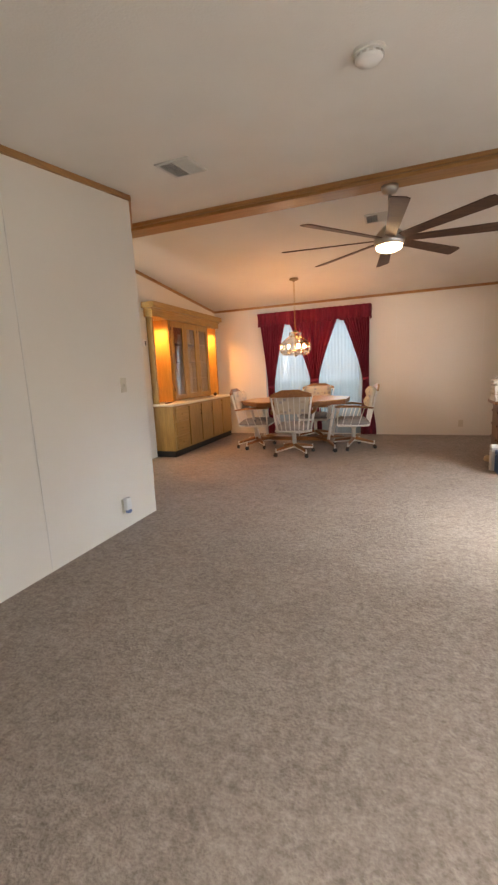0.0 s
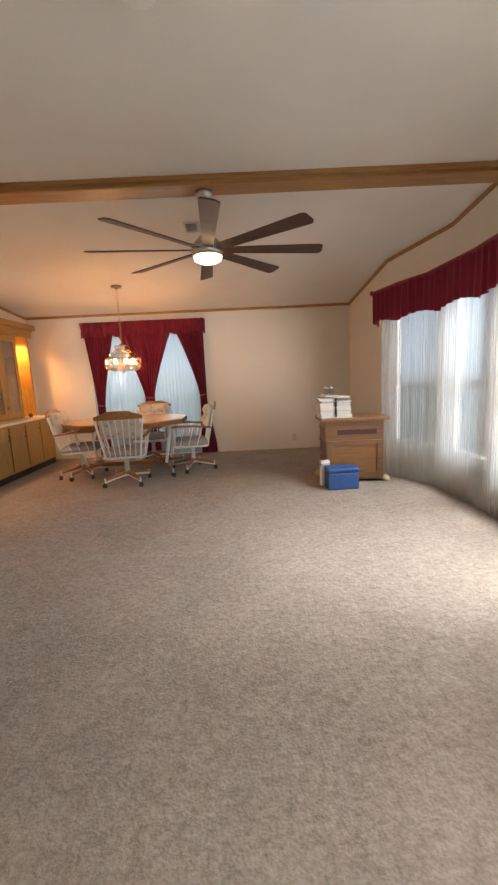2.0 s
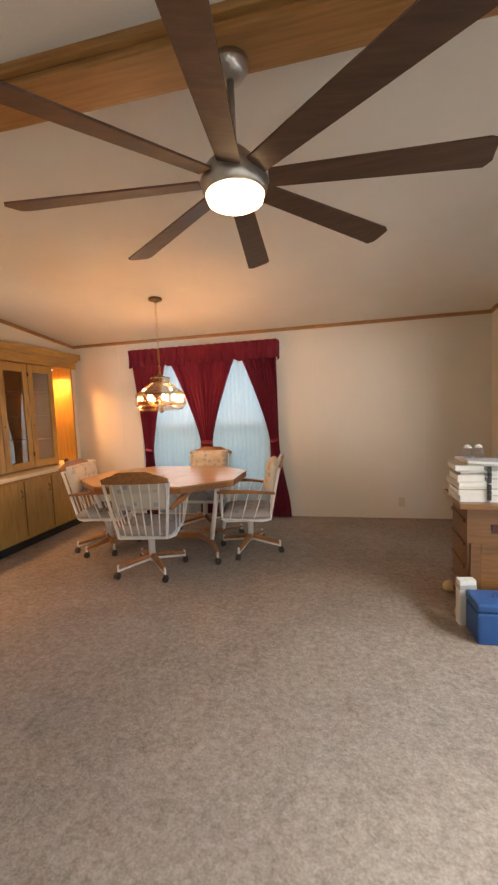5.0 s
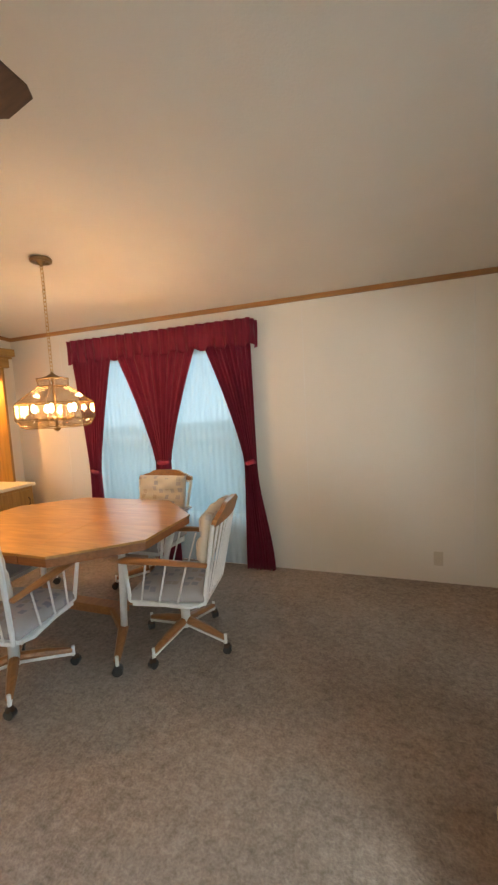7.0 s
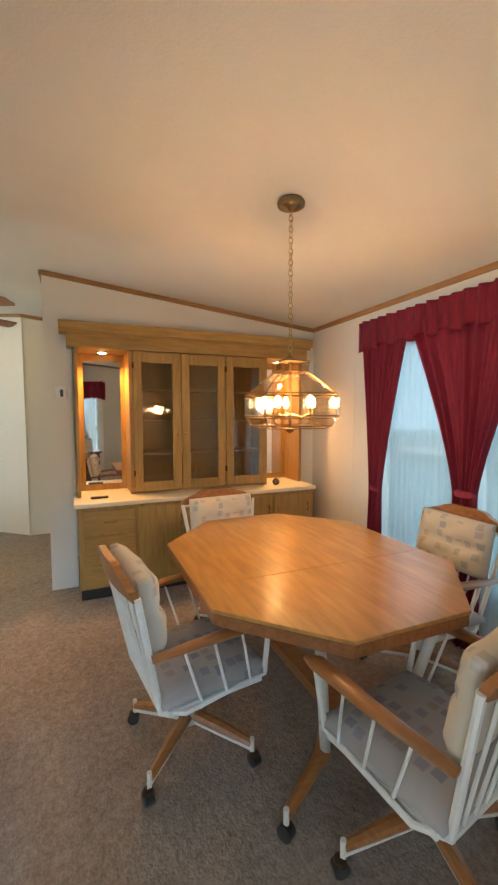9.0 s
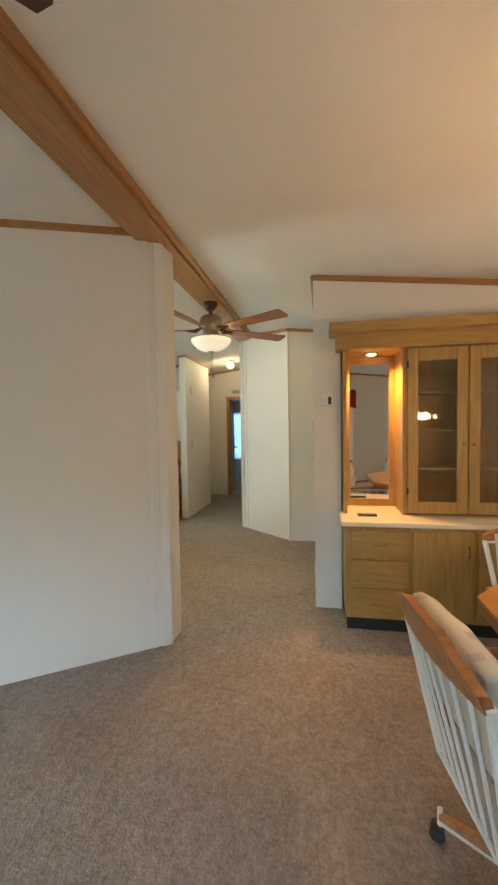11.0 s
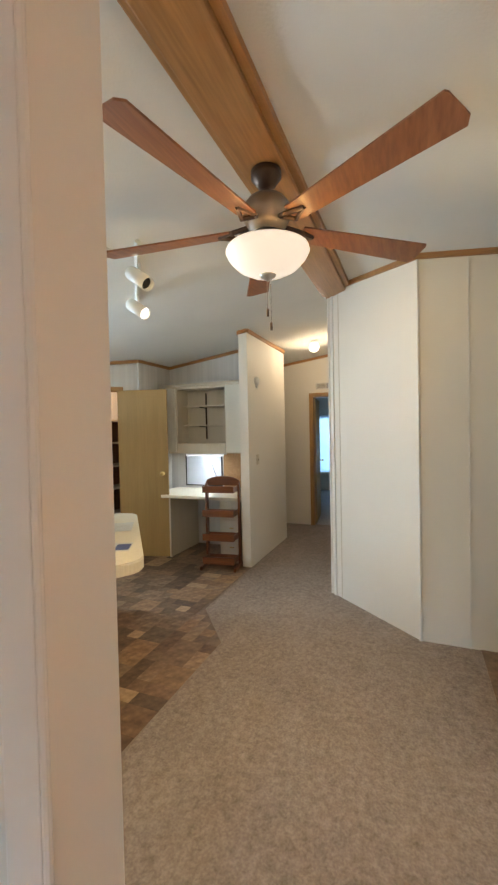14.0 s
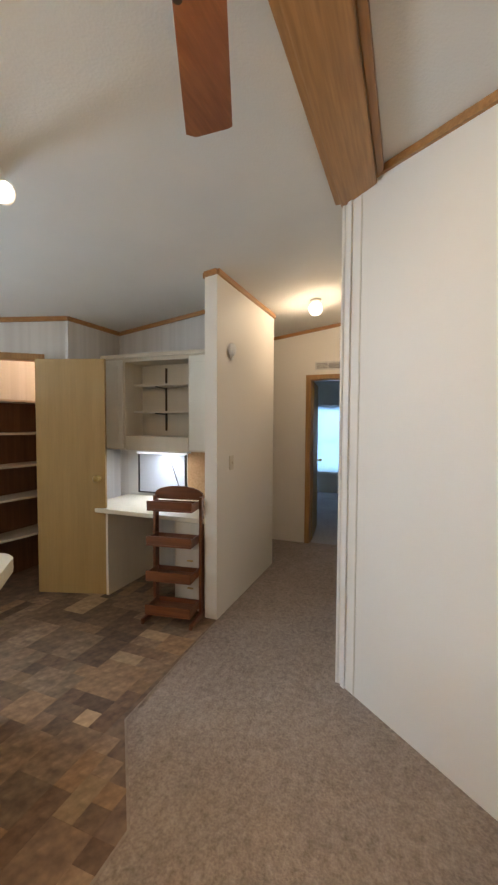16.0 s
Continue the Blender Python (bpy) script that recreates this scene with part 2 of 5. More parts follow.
def cushion_mat(name, base, spots):
    m = bpy.data.materials.new(name)
    m.use_nodes = True
    t = m.node_tree
    b = t.nodes["Principled BSDF"]
    b.inputs["Roughness"].default_value = 0.9
    co, mp = t.nodes.new("ShaderNodeTexCoord"), t.nodes.new("ShaderNodeMapping")
    mp.inputs["Scale"].default_value = (17, 17, 17)
    v = t.nodes.new("ShaderNodeTexVoronoi")
    v.distance, v.inputs["Scale"].default_value, v.inputs["Randomness"].default_value = "CHEBYCHEV", 1.0, 0.55
    r = t.nodes.new("ShaderNodeMapRange")
    r.inputs["From Min"].default_value, r.inputs["From Max"].default_value = 0.28, 0.34
    s = t.nodes.new("ShaderNodeSeparateColor")
    r2 = t.nodes.new("ShaderNodeValToRGB")
    r2.color_ramp.interpolation = "CONSTANT"
    els = r2.color_ramp.elements
    els[0].color, els[1].color, els[1].position = (*base, 1), (*spots[0], 1), 0.45
    for i, c in enumerate(spots[1:]):
        els.new(0.65 + 0.17 * i).color = (*c, 1)
    x = t.nodes.new("ShaderNodeMix")
    x.data_type = "RGBA"
    x.inputs["B"].default_value = (*base, 1)
    t.links.new(co.outputs["Object"], mp.inputs["Vector"])
    t.links.new(mp.outputs[0], v.inputs["Vector"])
    t.links.new(v.outputs["Distance"], r.inputs["Value"])
    t.links.new(v.outputs["Color"], s.inputs[0])
    t.links.new(s.outputs[0], r2.inputs[0])
    t.links.new(r.outputs[0], x.inputs["Factor"])
    t.links.new(r2.outputs[0], x.inputs["A"])
    t.links.new(x.outputs["Result"], b.inputs["Base Color"])
    n, bp = t.nodes.new("ShaderNodeTexNoise"), t.nodes.new("ShaderNodeBump")
    n.inputs["Scale"].default_value, bp.inputs["Strength"].default_value = 160, 0.25
    t.links.new(n.outputs["Fac"], bp.inputs["Height"])
    t.links.new(bp.outputs[0], b.inputs["Normal"])
    return m


# grey seat pattern, with the shade it lies in darkening the colours further
M_SEAT = cushion_mat("shaded_seat_cushion", (0.37, 0.345, 0.34), [(0.27, 0.26, 0.29), (0.32, 0.28, 0.25), (0.23, 0.235, 0.27)])
M_CUSHION = cushion_mat("patterned_cushion", (0.58, 0.53, 0.45), [(0.43, 0.41, 0.4), (0.48, 0.41, 0.33), (0.38, 0.38, 0.4)])

# ---- mesh helpers ----


def link(name, bm, material, parent=None, label="", smooth=False):
    me = bpy.data.meshes.new(name)
    if smooth:
        for f in bm.faces:
            f.smooth = True
    bmesh.ops.recalc_face_normals(bm, faces=bm.faces)
    bm.to_mesh(me)
    bm.free()
    me.materials.append(material)
    ob = new(name, me)
    ob.parent = parent
    if label:
        tagged(ob, label)
    return ob


def part(name, bm, material, parent, label="", smooth=False):
    return link(name, bm, material, parent, label, smooth)


def thing(name, label, category, m=None, group=""):
    ob = new(name)
    ob.empty_display_size = 0.1
    if m is not None:
        ob.matrix_world = m
    return tagged(ob, label, category, group)


def structure(name, bm, material, label="", smooth=False):
    return tagged(link(name, bm, material, None, label, smooth), kind="structure")


def add_box(bm, x0, x1, y0, y1, z0, z1, bevel=0.0, m=None):
    g = bmesh.ops.create_cube(bm, size=1)
    vs = g["verts"]
    for v in vs:
        v.co = Vector((x0 if v.co.x < 0 else x1, y0 if v.co.y < 0 else y1, z0 if v.co.z < 0 else z1))
    if bevel:
        es = list({e for v in vs for e in v.link_edges})
        r = bmesh.ops.bevel(bm, geom=es, offset=bevel, segments=2, affect="EDGES", profile=0.6)
        vs = list({v for f in r["faces"] for v in f.verts} | {v for v in vs if v.is_valid})
    if m is not None:
        bmesh.ops.transform(bm, matrix=m, verts=vs)
    return bm


def box(x0, x1, y0, y1, z0, z1, bevel=0.0, m=None):
    return add_box(bmesh.new(), x0, x1, y0, y1, z0, z1, bevel, m)


def prism(poly, z0, z1, bm=None, bevel=0.0):
    """Upright prism; z1 is a height or a function of (x, y)."""
    bm = bm or bmesh.new()
    top = z1 if callable(z1) else (lambda x, y: z1)
    lo = [bm.verts.new((x, y, z0)) for x, y in poly]
    hi = [bm.verts.new((x, y, top(x, y))) for x, y in poly]
    bm.faces.new(lo[::-1])
    bm.faces.new(hi)
    n = len(poly)
    for i in range(n):
        bm.faces.new((lo[i], lo[(i + 1) % n], hi[(i + 1) % n], hi[i]))
    if bevel:
        bmesh.ops.bevel(bm, geom=list(bm.edges), offset=bevel, segments=2, affect="EDGES")
    return bm


def tube(points, r, bm=None, n=8, flat=1.0):
    """A swept round bar; flat squashes it in its second cross axis."""
    bm = bm or bmesh.new()
    pts = [Vector(p) for p in points]
    rings = []
    for i, p in enumerate(pts):
        d = (pts[min(i + 1, len(pts) - 1)] - pts[max(i - 1, 0)]).normalized()
        side = d.cross(Vector((0, 0, 1)))
        side = side.normalized() if side.length > 1e-3 else Vector((1, 0, 0))
        up = side.cross(d)
        rr = r[i] if isinstance(r, (list, tuple)) else r
        rings.append([bm.verts.new(p + rr * (math.cos(a) * side + flat * math.sin(a) * up)) for a in (2 * math.pi * k / n for k in range(n))])
    for a, b in zip(rings, rings[1:]):
        for k in range(n):
            bm.faces.new((a[k], a[(k + 1) % n], b[(k + 1) % n], b[k]))
    bm.faces.new(rings[0][::-1])
    bm.faces.new(rings[-1])
    return bm


def lathe(profile, n=24, bm=None, at=(0, 0, 0), cap=True):
    bm = bm or bmesh.new()
    rings = [[bm.verts.new((at[0] + r * math.cos(2 * math.pi * k / n), at[1] + r * math.sin(2 * math.pi * k / n), at[2] + z)) for k in range(n)] for r, z in profile]
    for a, b in zip(rings, rings[1:]):
        for k in range(n):
            bm.faces.new((a[k], a[(k + 1) % n], b[(k + 1) % n], b[k]))
    if cap:
        for ring in (rings[0][::-1], rings[-1]):
            bm.faces.new(ring)
    return bm


# ---- the house ----
RY, RZ, SLOPE = 4.4, 2.765, 0.105
FAR, EAST, FRONT = 7.96, 2.02, 0.15


def ceil_z(x, y):
    return RZ - (SLOPE if y > RY else 0.135) * abs(y - RY)


def wall_run(name, p0, p1, openings=(), thick=0.1, material=None, label=""):
    """A wall from p0 to p1, its body on the left of that way; openings are (start, end, low, high) along it."""
    p0, p1 = Vector(p0), Vector(p1)
    d = (p1 - p0).normalized()
    n = Vector((-d.y, d.x)) * thick
    length = (p1 - p0).length
    bm = bmesh.new()
    cuts = sorted({0.0, length, *[o[0] for o in openings], *[o[1] for o in openings]})

    def piece(a, b, z0, z1):
        q0, q1 = p0 + d * a, p0 + d * b
        stops = [a, b]
        if (q0.y - RY) * (q1.y - RY) < 0:
            stops.insert(1, a + (b - a) * (RY - q0.y) / (q1.y - q0.y))
        for u, v in zip(stops, stops[1:]):
            q0, q1 = p0 + d * u, p0 + d * v
            prism([(q0.x, q0.y), (q1.x, q1.y), (q1.x + n.x, q1.y + n.y), (q0.x + n.x, q0.y + n.y)], z0, z1 if z1 else (lambda x, y: ceil_z(x, y) + 0.04), bm)

    for a, b in zip(cuts, cuts[1:]):
        o = [o for o in openings if o[0] <= a + 1e-6 and o[1] >= b - 1e-6]
        if o:
            if o[0][2] > 0.01:
                piece(a, b, 0, o[0][2])
            piece(a, b, o[0][3], None)
        else:
            piece(a, b, 0, None)
    return structure(name, bm, material or M_WALL, label)


def trim_run(name, pts, drop=0.0, h=0.038, t=0.018, material=None, inset=0.0):
    """Oak strip where the walls meet the sloping ceiling; the room lies on the right of the way."""
    bm = bmesh.new()
    for p, q in zip(pts, pts[1:]):
        p, q = Vector(p), Vector(q)
        d = (q - p).normalized()
        n = Vector((d.y, -d.x)) * t
        stops = [p, q]
        if (p.y - RY) * (q.y - RY) < 0:
            stops.insert(1, p + (q - p) * (RY - p.y) / (q.y - p.y))
        for a, b in zip(stops, stops[1:]):
            vs = []
            for z in (-h, 0.0):
                for e in (a, b, b + n, a + n):
                    vs.append(bm.verts.new((e.x, e.y, ceil_z(*e) - drop + z)))
            for f in ((0, 3, 2, 1), (4, 5, 6, 7), (0, 1, 5, 4), (1, 2, 6, 5), (2, 3, 7, 6), (3, 0, 4, 7)):
                bm.faces.new([vs[i] for i in f])
    return structure(name, bm, material or M_OAK_X, "thin oak strip along the ceiling edge")


# floors
structure("floor", box(-8.5, 2.7, 0.0, 8.15, -0.1, 0.0), M_CARPET, "plush beige-grey wall-to-wall carpet with faint stains")
structure("floor_bedroom", box(-12.4, -8.5, 2.1, 5.2, -0.1, -0.002), M_CARPET_BED, "cool grey bedroom carpet")
# ceiling: two slopes meeting at the ridge
bm = bmesh.new()
for s in (1, -1):
    y1 = RY + s * 4.6
    vs = [bm.verts.new(c) for z in (0, 0.12) for c in ((-12.5, RY, RZ + z), (2.8, RY, RZ + z), (2.8, y1, ceil_z(0, y1) + z), (-12.5, y1, ceil_z(0, y1) + z))]
    for f in ((0, 1, 2, 3), (4, 5, 6, 7), (1, 2, 6, 5), (2, 3, 7, 6), (3, 0, 4, 7)):
        bm.faces.new([vs[i] for i in f])
structure("ceiling", bm, M_CEIL, "white textured vaulted ceiling")

# walls (body on the left of the way)
wall_run("wall_north", (2.14, FAR), (-3.36, FAR), [(2.14 + 0.54, 2.14 + 2.3, 0.42, 2.06)], -0.12, label="cream vinyl wall with a double window")
wall_run("wall_east_1", (EAST, 6.15), (EAST, FAR), (), -0.12)
BAY = [(EAST, 6.15), (2.36, 5.28), (2.36, 3.62), (EAST, 2.75)]
wall_run("bay_wall_1", BAY[0], BAY[1], [(0.1, 0.86, 0.38, 2.02)], 0.1)
wall_run("bay_wall_2", BAY[1], BAY[2], [(0.06, 0.76, 0.38, 2.02), (0.92, 1.6, 0.38, 2.02)], 0.1)
wall_run("bay_wall_3", BAY[2], BAY[3], [(0.08, 0.84, 0.38, 2.02)], 0.1)
wall_run("wall_east_2", (EAST, FRONT), (EAST, 2.75), [(0.5, 1.9, 0.38, 2.02)], -0.12)
wall_run("wall_south", (-7.2, FRONT), (2.14, FRONT), [(2.2, 3.4, 1.05, 2.0)], -0.12)
# solid closet block whose end carries the beam
structure("wall_closet", prism([(-1.97, FRONT), (-1.97, 3.49), (-2.63, 4.43), (-2.81, 4.44), (-2.81, FRONT)], 0, lambda x, y: min(ceil_z(x, y) + 0.03, 2.75)), M_WALL, "cream vinyl wall with an angled end")
# built-in hutch wall and the passage beside it
wall_run("wall_hutch", (-3.33, FAR), (-3.33, 5.4), [(0.17, 2.35, 0.0, 2.1)], -0.1)
wall_run("wall_passage_1", (-3.43, 5.4), (-4.27, 5.4), (), -0.1)
wall_run("wall_passage_2", (-4.27, 5.5), (-4.27, FAR), (), -0.1)
wall_run("wall_passage_3", (-5.19, FAR), (-5.19, 5.05), (), -0.1)
wall_run("wall_angled", (-5.19, 5.05), (-5.835, 4.31), (), -0.1)
wall_run("wall_hall_north", (-5.835, 4.31), (-8.45, 4.31), (), -0.1)
wall_run("wall_passage_end", (-4.2, FAR), (-5.3, FAR), (), -0.1)
# hall divider, desk wall, pantry
wall_run("wall_divider", (-7.58, 3.34), (-6.23, 3.34), (), -0.1)
wall_run("wall_desk", (-6.95, 1.9), (-6.95, 3.24), (), 0.1, M_WALL_K)
wall_run("wall_pantry_return", (-6.27, 1.87), (-6.95, 1.87), (), 0.08, M_WALL_K)
PD0, PD1 = Vector((-5.6, 1.03)), Vector((-6.27, 1.84))
PDA = PD0 + (PD1 - PD0).normalized() * 0.09
wall_run("wall_pantry", PDA, PD1, [(0.12, 0.75, 0.0, 2.04)], 0.09, M_WALL_K)
wall_run("wall_fridge", (-5.66, FRONT), (-5.66, 1.1), (), 0.1, M_WALL_K)
wall_run("wall_pantry_side", (-6.95, 1.03), (-5.77, 1.03), (), 0.05, M_WALL_K)
wall_run("wall_pantry_back", (-6.95, FRONT), (-6.95, 1.9), (), 0.1, M_WALL_K)
# hall end and bedroom
wall_run("wall_hall_end", (-8.45, 2.2), (-8.45, 4.4), [(1.33, 2.1, 0.0, 2.04)], 0.1)
wall_run("wall_hall_south", (-8.45, 2.2), (-7.15, 2.2), (), -0.1)
wall_run("wall_hall_side", (-7.15, 2.2), (-7.15, 3.24), (), -0.02)
wall_run("wall_bedroom_west", (-12.3, 2.1), (-12.3, 5.2), [(0.65, 1.7, 0.42, 1.86)], 0.1)
wall_run("wall_bedroom_south", (-12.3, 2.2), (-8.55, 2.2), (), -0.1)
wall_run("wall_bedroom_north", (-8.55, 5.1), (-12.3, 5.1), (), -0.1)

# ceiling-edge strips
trim_run("trim_north", [(-3.33, FAR), (EAST, FAR)])
trim_run("trim_east", [(EAST, FAR), (EAST, 6.15), (2.36, 5.28), (2.36, 3.62), (EAST, 2.75), (EAST, FRONT)], material=M_OAK_Y)
trim_run("trim_closet", [(-1.97, FRONT), (-1.97, 3.49), (-2.52, 4.275)], material=M_OAK_Y)
trim_run("trim_hutch", [(-4.27, 5.4), (-3.33, 5.4), (-3.33, FAR)], material=M_OAK_Y)
trim_run("trim_angled", [(-8.45, 4.31), (-5.835, 4.31), (-5.19, 5.05), (-5.19, FAR)], material=M_OAK_Y)
trim_run("trim_divider", [(-6.23, 3.24), (-6.23, 3.34), (-7.58, 3.34)])
trim_run("trim_kitchen", [(-5.66, FRONT), (-5.66, 1.1), (-6.27, 1.86), (-6.95, 1.87), (-6.95, 3.24), (-6.23, 3.24)], material=M_OAK_Y)
trim_run("trim_hall_end", [(-8.45, 2.2), (-8.45, 4.31)], material=M_OAK_Y)

# ridge beam: cased oak box with a moulding on both sides
bm = box(-5.86, 2.36, 4.29, 4.49, 2.69, 2.79, 0.008)
for y0, y1 in ((4.255, 4.29), (4.49, 4.525)):
    add_box(bm, -5.86, 2.36, y0, y1, 2.715, 2.775, 0.006)
structure("ridge_beam", bm, M_OAK_X, "glossy oak-cased ridge beam with side mouldings")

# ---- windows ----


def window(name, p0, p1, z0, z1, depth=0.1, label="white double-hung window with clear panes", sashes=1):
    """A framed double-hung window from p0 to p1 in a wall whose body lies on the left of that way."""
    p0, p1 = Vector(p0), Vector(p1)
    w = (p1 - p0).length
    d = (p1 - p0) / w
    m = Matrix.Translation((p0.x, p0.y, 0)) @ Matrix.Rotation(math.atan2(d.y, d.x), 4, "Z")
    win = tagged(thing(name, label, "window", m), kind="structure")
    bm = bmesh.new()
    f = 0.045
    for a, b, c, e in ((0, f, z0, z1), (w - f, w, z0, z1), (f, w - f, z0, z0 + f), (f, w - f, z1 - f, z1)):
        add_box(bm, a, b, 0.02, 0.09, c, e, 0.004)
    for k in range(1, sashes):
        add_box(bm, w * k / sashes - 0.05, w * k / sashes + 0.05, 0.015, 0.09, z0 + f, z1 - f, 0.004)
    part("window_frame", bm, M_TRIMW, win)
    for k in range(sashes):
        a, b = w * k / sashes + 0.05, w * (k + 1) / sashes - 0.05
        zm = (z0 + z1) / 2 - 0.02
        part("meeting_rail", box(a, b, 0.035, 0.075, zm - 0.02, zm + 0.02, 0.004), M_TRIMW, win)
        for c, e in ((z0 + f, zm - 0.02), (zm + 0.02, z1 - f)):
            ob = part("pane", box(a, b, 0.052, 0.056, c, e), M_GLASS, win)
            ob.visible_shadow = False
    part("window_sill", box(-0.02, w + 0.02, -0.012, 0.03, z0 - 0.03, z0, 0.004), M_TRIMW, win)
    return win


def along(a, b, s0, s1):
    a, b = Vector(a), Vector(b)
    d = (b - a).normalized()
    return a + d * s0, a + d * s1


window("window_1", (-0.54, FAR), (-2.3, FAR), 0.42, 2.06, label="white double window behind sheer curtains", sashes=2).matrix_world = pose(-2.3, FAR, 0)
for i, (a, b, s0, s1) in enumerate(((0, 1, 0.1, 0.86), (1, 2, 0.06, 0.76), (1, 2, 0.92, 1.6), (2, 3, 0.08, 0.84))):
    window("window_%d" % (i + 2), *along(BAY[a], BAY[b], s0, s1), 0.38, 2.02)
# window_7 and window_8 are unseen, added where the room's daylight implies them
window("window_7", (EAST, 2.05), (EAST, 0.65), 0.38, 2.02)
window("window_8", (-3.8, FRONT), (-5.0, FRONT), 1.05, 2.0)
window("window_6", (-12.3, 2.75), (-12.3, 3.8), 0.42, 1.86, label="bedroom window with daylight behind it")


def cloth(path, tops, folds, amp, z0f, z1f, rows=10, seg=10, thick=0.0, seed=0, ampf=lambda v: 1.0):
    """Pleated hanging cloth along a plan path; z0f and z1f give the lower and upper edge at u in 0..1; tops widens or narrows it by height."""
    rnd = random.Random(seed)
    bm = bmesh.new()
    pts = [Vector(p) for p in path]
    lens = [0.0]
    for p, q in zip(pts, pts[1:]):
        lens.append(lens[-1] + (q - p).length)
    n = folds * seg
    ph = [rnd.uniform(0.75, 1.25) for _ in range(folds + 2)]
    grid = []
    for i in range(n + 1):
        u = i / n
        col = []
        for j in range(rows + 1):
            v = j / rows
            uu = tops(u, v)
            s = min(max(uu, 0), 1) * lens[-1]
            k = max(1, next((k for k in range(1, len(lens)) if lens[k] >= s - 1e-6), len(lens) - 1))
            d = (pts[k] - pts[k - 1]).normalized()
            p = pts[k - 1] + d * (s - lens[k - 1])
            nrm = Vector((d.y, -d.x))
            w = ampf(v) * amp * ph[int(u * folds)] * math.sin(u * folds * 2 * math.pi) + amp * 0.4 * math.sin(u * folds * 4.7 + v * 2)
            z = z0f(u) + (z1f(u) - z0f(u)) * v
            col.append(bm.verts.new((p.x + nrm.x * w, p.y + nrm.y * w, z)))
        grid.append(col)
    for a, b in zip(grid, grid[1:]):
        for j in range(rows):
            bm.faces.new((a[j], b[j], b[j + 1], a[j + 1]))
    if thick:
        bmesh.ops.solidify(bm, geom=list(bm.faces), thickness=thick)
    return bm


def smooth(a, b, v):
    v = min(max((v - a) / (b - a), 0), 1)
    return v * v * (3 - 2 * v)


# dining window: sheers, three tied-back drapes and a ruffled valance
sh = thing("sheer_curtain", "white sheer curtains hanging to the floor before the window", "curtain", group="dining window curtains")
for x0, x1, s in ((-2.3, -1.38, 3), (-1.38, -0.44, 4)):
    ob = part("sheer_panel", cloth([(x0, 7.9), (x1, 7.9)], lambda u, v: u, 16, 0.004, lambda u: 0.03, lambda u: 2.08, 2, 6, seed=s), M_SHEER_SKY, sh, smooth=True)


def drape(name, x0, x1, tie_x, tie_w, tie_z, label, seed, flare=(0, 0), tilt=0):
    th = thing(name, label, "curtain", group="dining window curtains")

    def tops(u, v):
        z = 0.02 + 2.14 * v
        full = x0 + (x1 - x0) * u
        tied = tie_x + tie_w * (u - 0.5)
        if z > tie_z:
            k = ((z - tie_z) / (2.16 - tie_z)) ** 1.25
        else:
            k = 0.0
            g = smooth(0, 1, 1 - z / tie_z)
            tied += flare[0] * g * (1 - u) + flare[1] * g * u
        return ((full * k + tied * (1 - k)) - (-2.6)) / 2.4

    part("cloth", cloth([(-2.6, 7.84), (-0.2, 7.84)], tops, 9, 0.017, lambda u: 0.02, lambda u: 2.16, 26, 8, 0.006, seed), M_BURGUNDY, th, smooth=True)
    bm = bmesh.new()
    lathe([(tie_w * 0.46, -0.025), (tie_w * 0.5, 0), (tie_w * 0.46, 0.025)], 18, bm, (0, 0, 0))
    bmesh.ops.transform(bm, matrix=Matrix.Translation((tie_x, 7.84, tie_z)) @ Matrix.Rotation(radians(tilt), 4, "Y") @ Matrix.Diagonal((1, 0.5, 0.8, 1)), verts=bm.verts)
    part("tieback", bm, M_BURGUNDY, th, smooth=True)
    return th


drape("drape", -2.37, -1.85, -2.18, 0.12, 0.9, "burgundy drape tied back at the window's edge", 1, (-0.03, 0.03), 10)
drape("drape", -1.86, -0.9, -1.36, 0.15, 1.0, "wide burgundy drape gathered to a narrow waist", 2, (-0.05, 0.05))
drape("drape", -0.9, -0.41, -0.465, 0.11, 1.0, "burgundy drape tied back and falling to the carpet", 3, (-0.03, 0.13), -14)
va = thing("valance", "ruffled burgundy valance over the dining window", "valance")
part("cloth", cloth([(-2.4, FAR - 0.004), (-2.38, 7.81), (-0.4, 7.81), (-0.385, FAR - 0.004)], lambda u, v: u, 24, 0.014, lambda u: 2.02 + 0.016 * math.sin(u * 75), lambda u: 2.245, 10, 8, 0.005, 5, lambda v: 0.2 + 2.2 * abs(v - 0.52)), M_BURGUNDY, va, smooth=True)
part("rod", tube([(-2.37, 7.85, 2.19), (-0.41, 7.85, 2.19)], 0.012), M_WHITE, va)

# bay: sheers down to the carpet, burgundy scalloped valance
BS = [(1.9, 5.98), (2.05, 5.68), (2.24, 5.28), (2.28, 4.45), (2.24, 3.6), (1.95, 2.85)]
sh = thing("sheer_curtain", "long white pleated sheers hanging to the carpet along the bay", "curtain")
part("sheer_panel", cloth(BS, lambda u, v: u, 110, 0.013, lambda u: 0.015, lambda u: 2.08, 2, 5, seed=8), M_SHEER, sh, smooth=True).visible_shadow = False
part("curtain_rail", tube([(*p, 2.09) for p in BS], 0.012), M_WHITE, sh)
BV = [(1.94, 6.2), (1.83, 6.1), (1.93, 5.6), (2.08, 5.2), (2.12, 4.45), (2.08, 3.7), (1.85, 2.8)]
va = thing("valance", "dark burgundy scalloped valance along the bay windows", "valance")
part("cloth", cloth(BV, lambda u, v: u, 34, 0.014, lambda u: 1.80 + 0.05 * abs(math.sin(u * 17)), lambda u: 2.2, 6, 8, 0.005, 9), M_BURGUNDY, va, smooth=True)
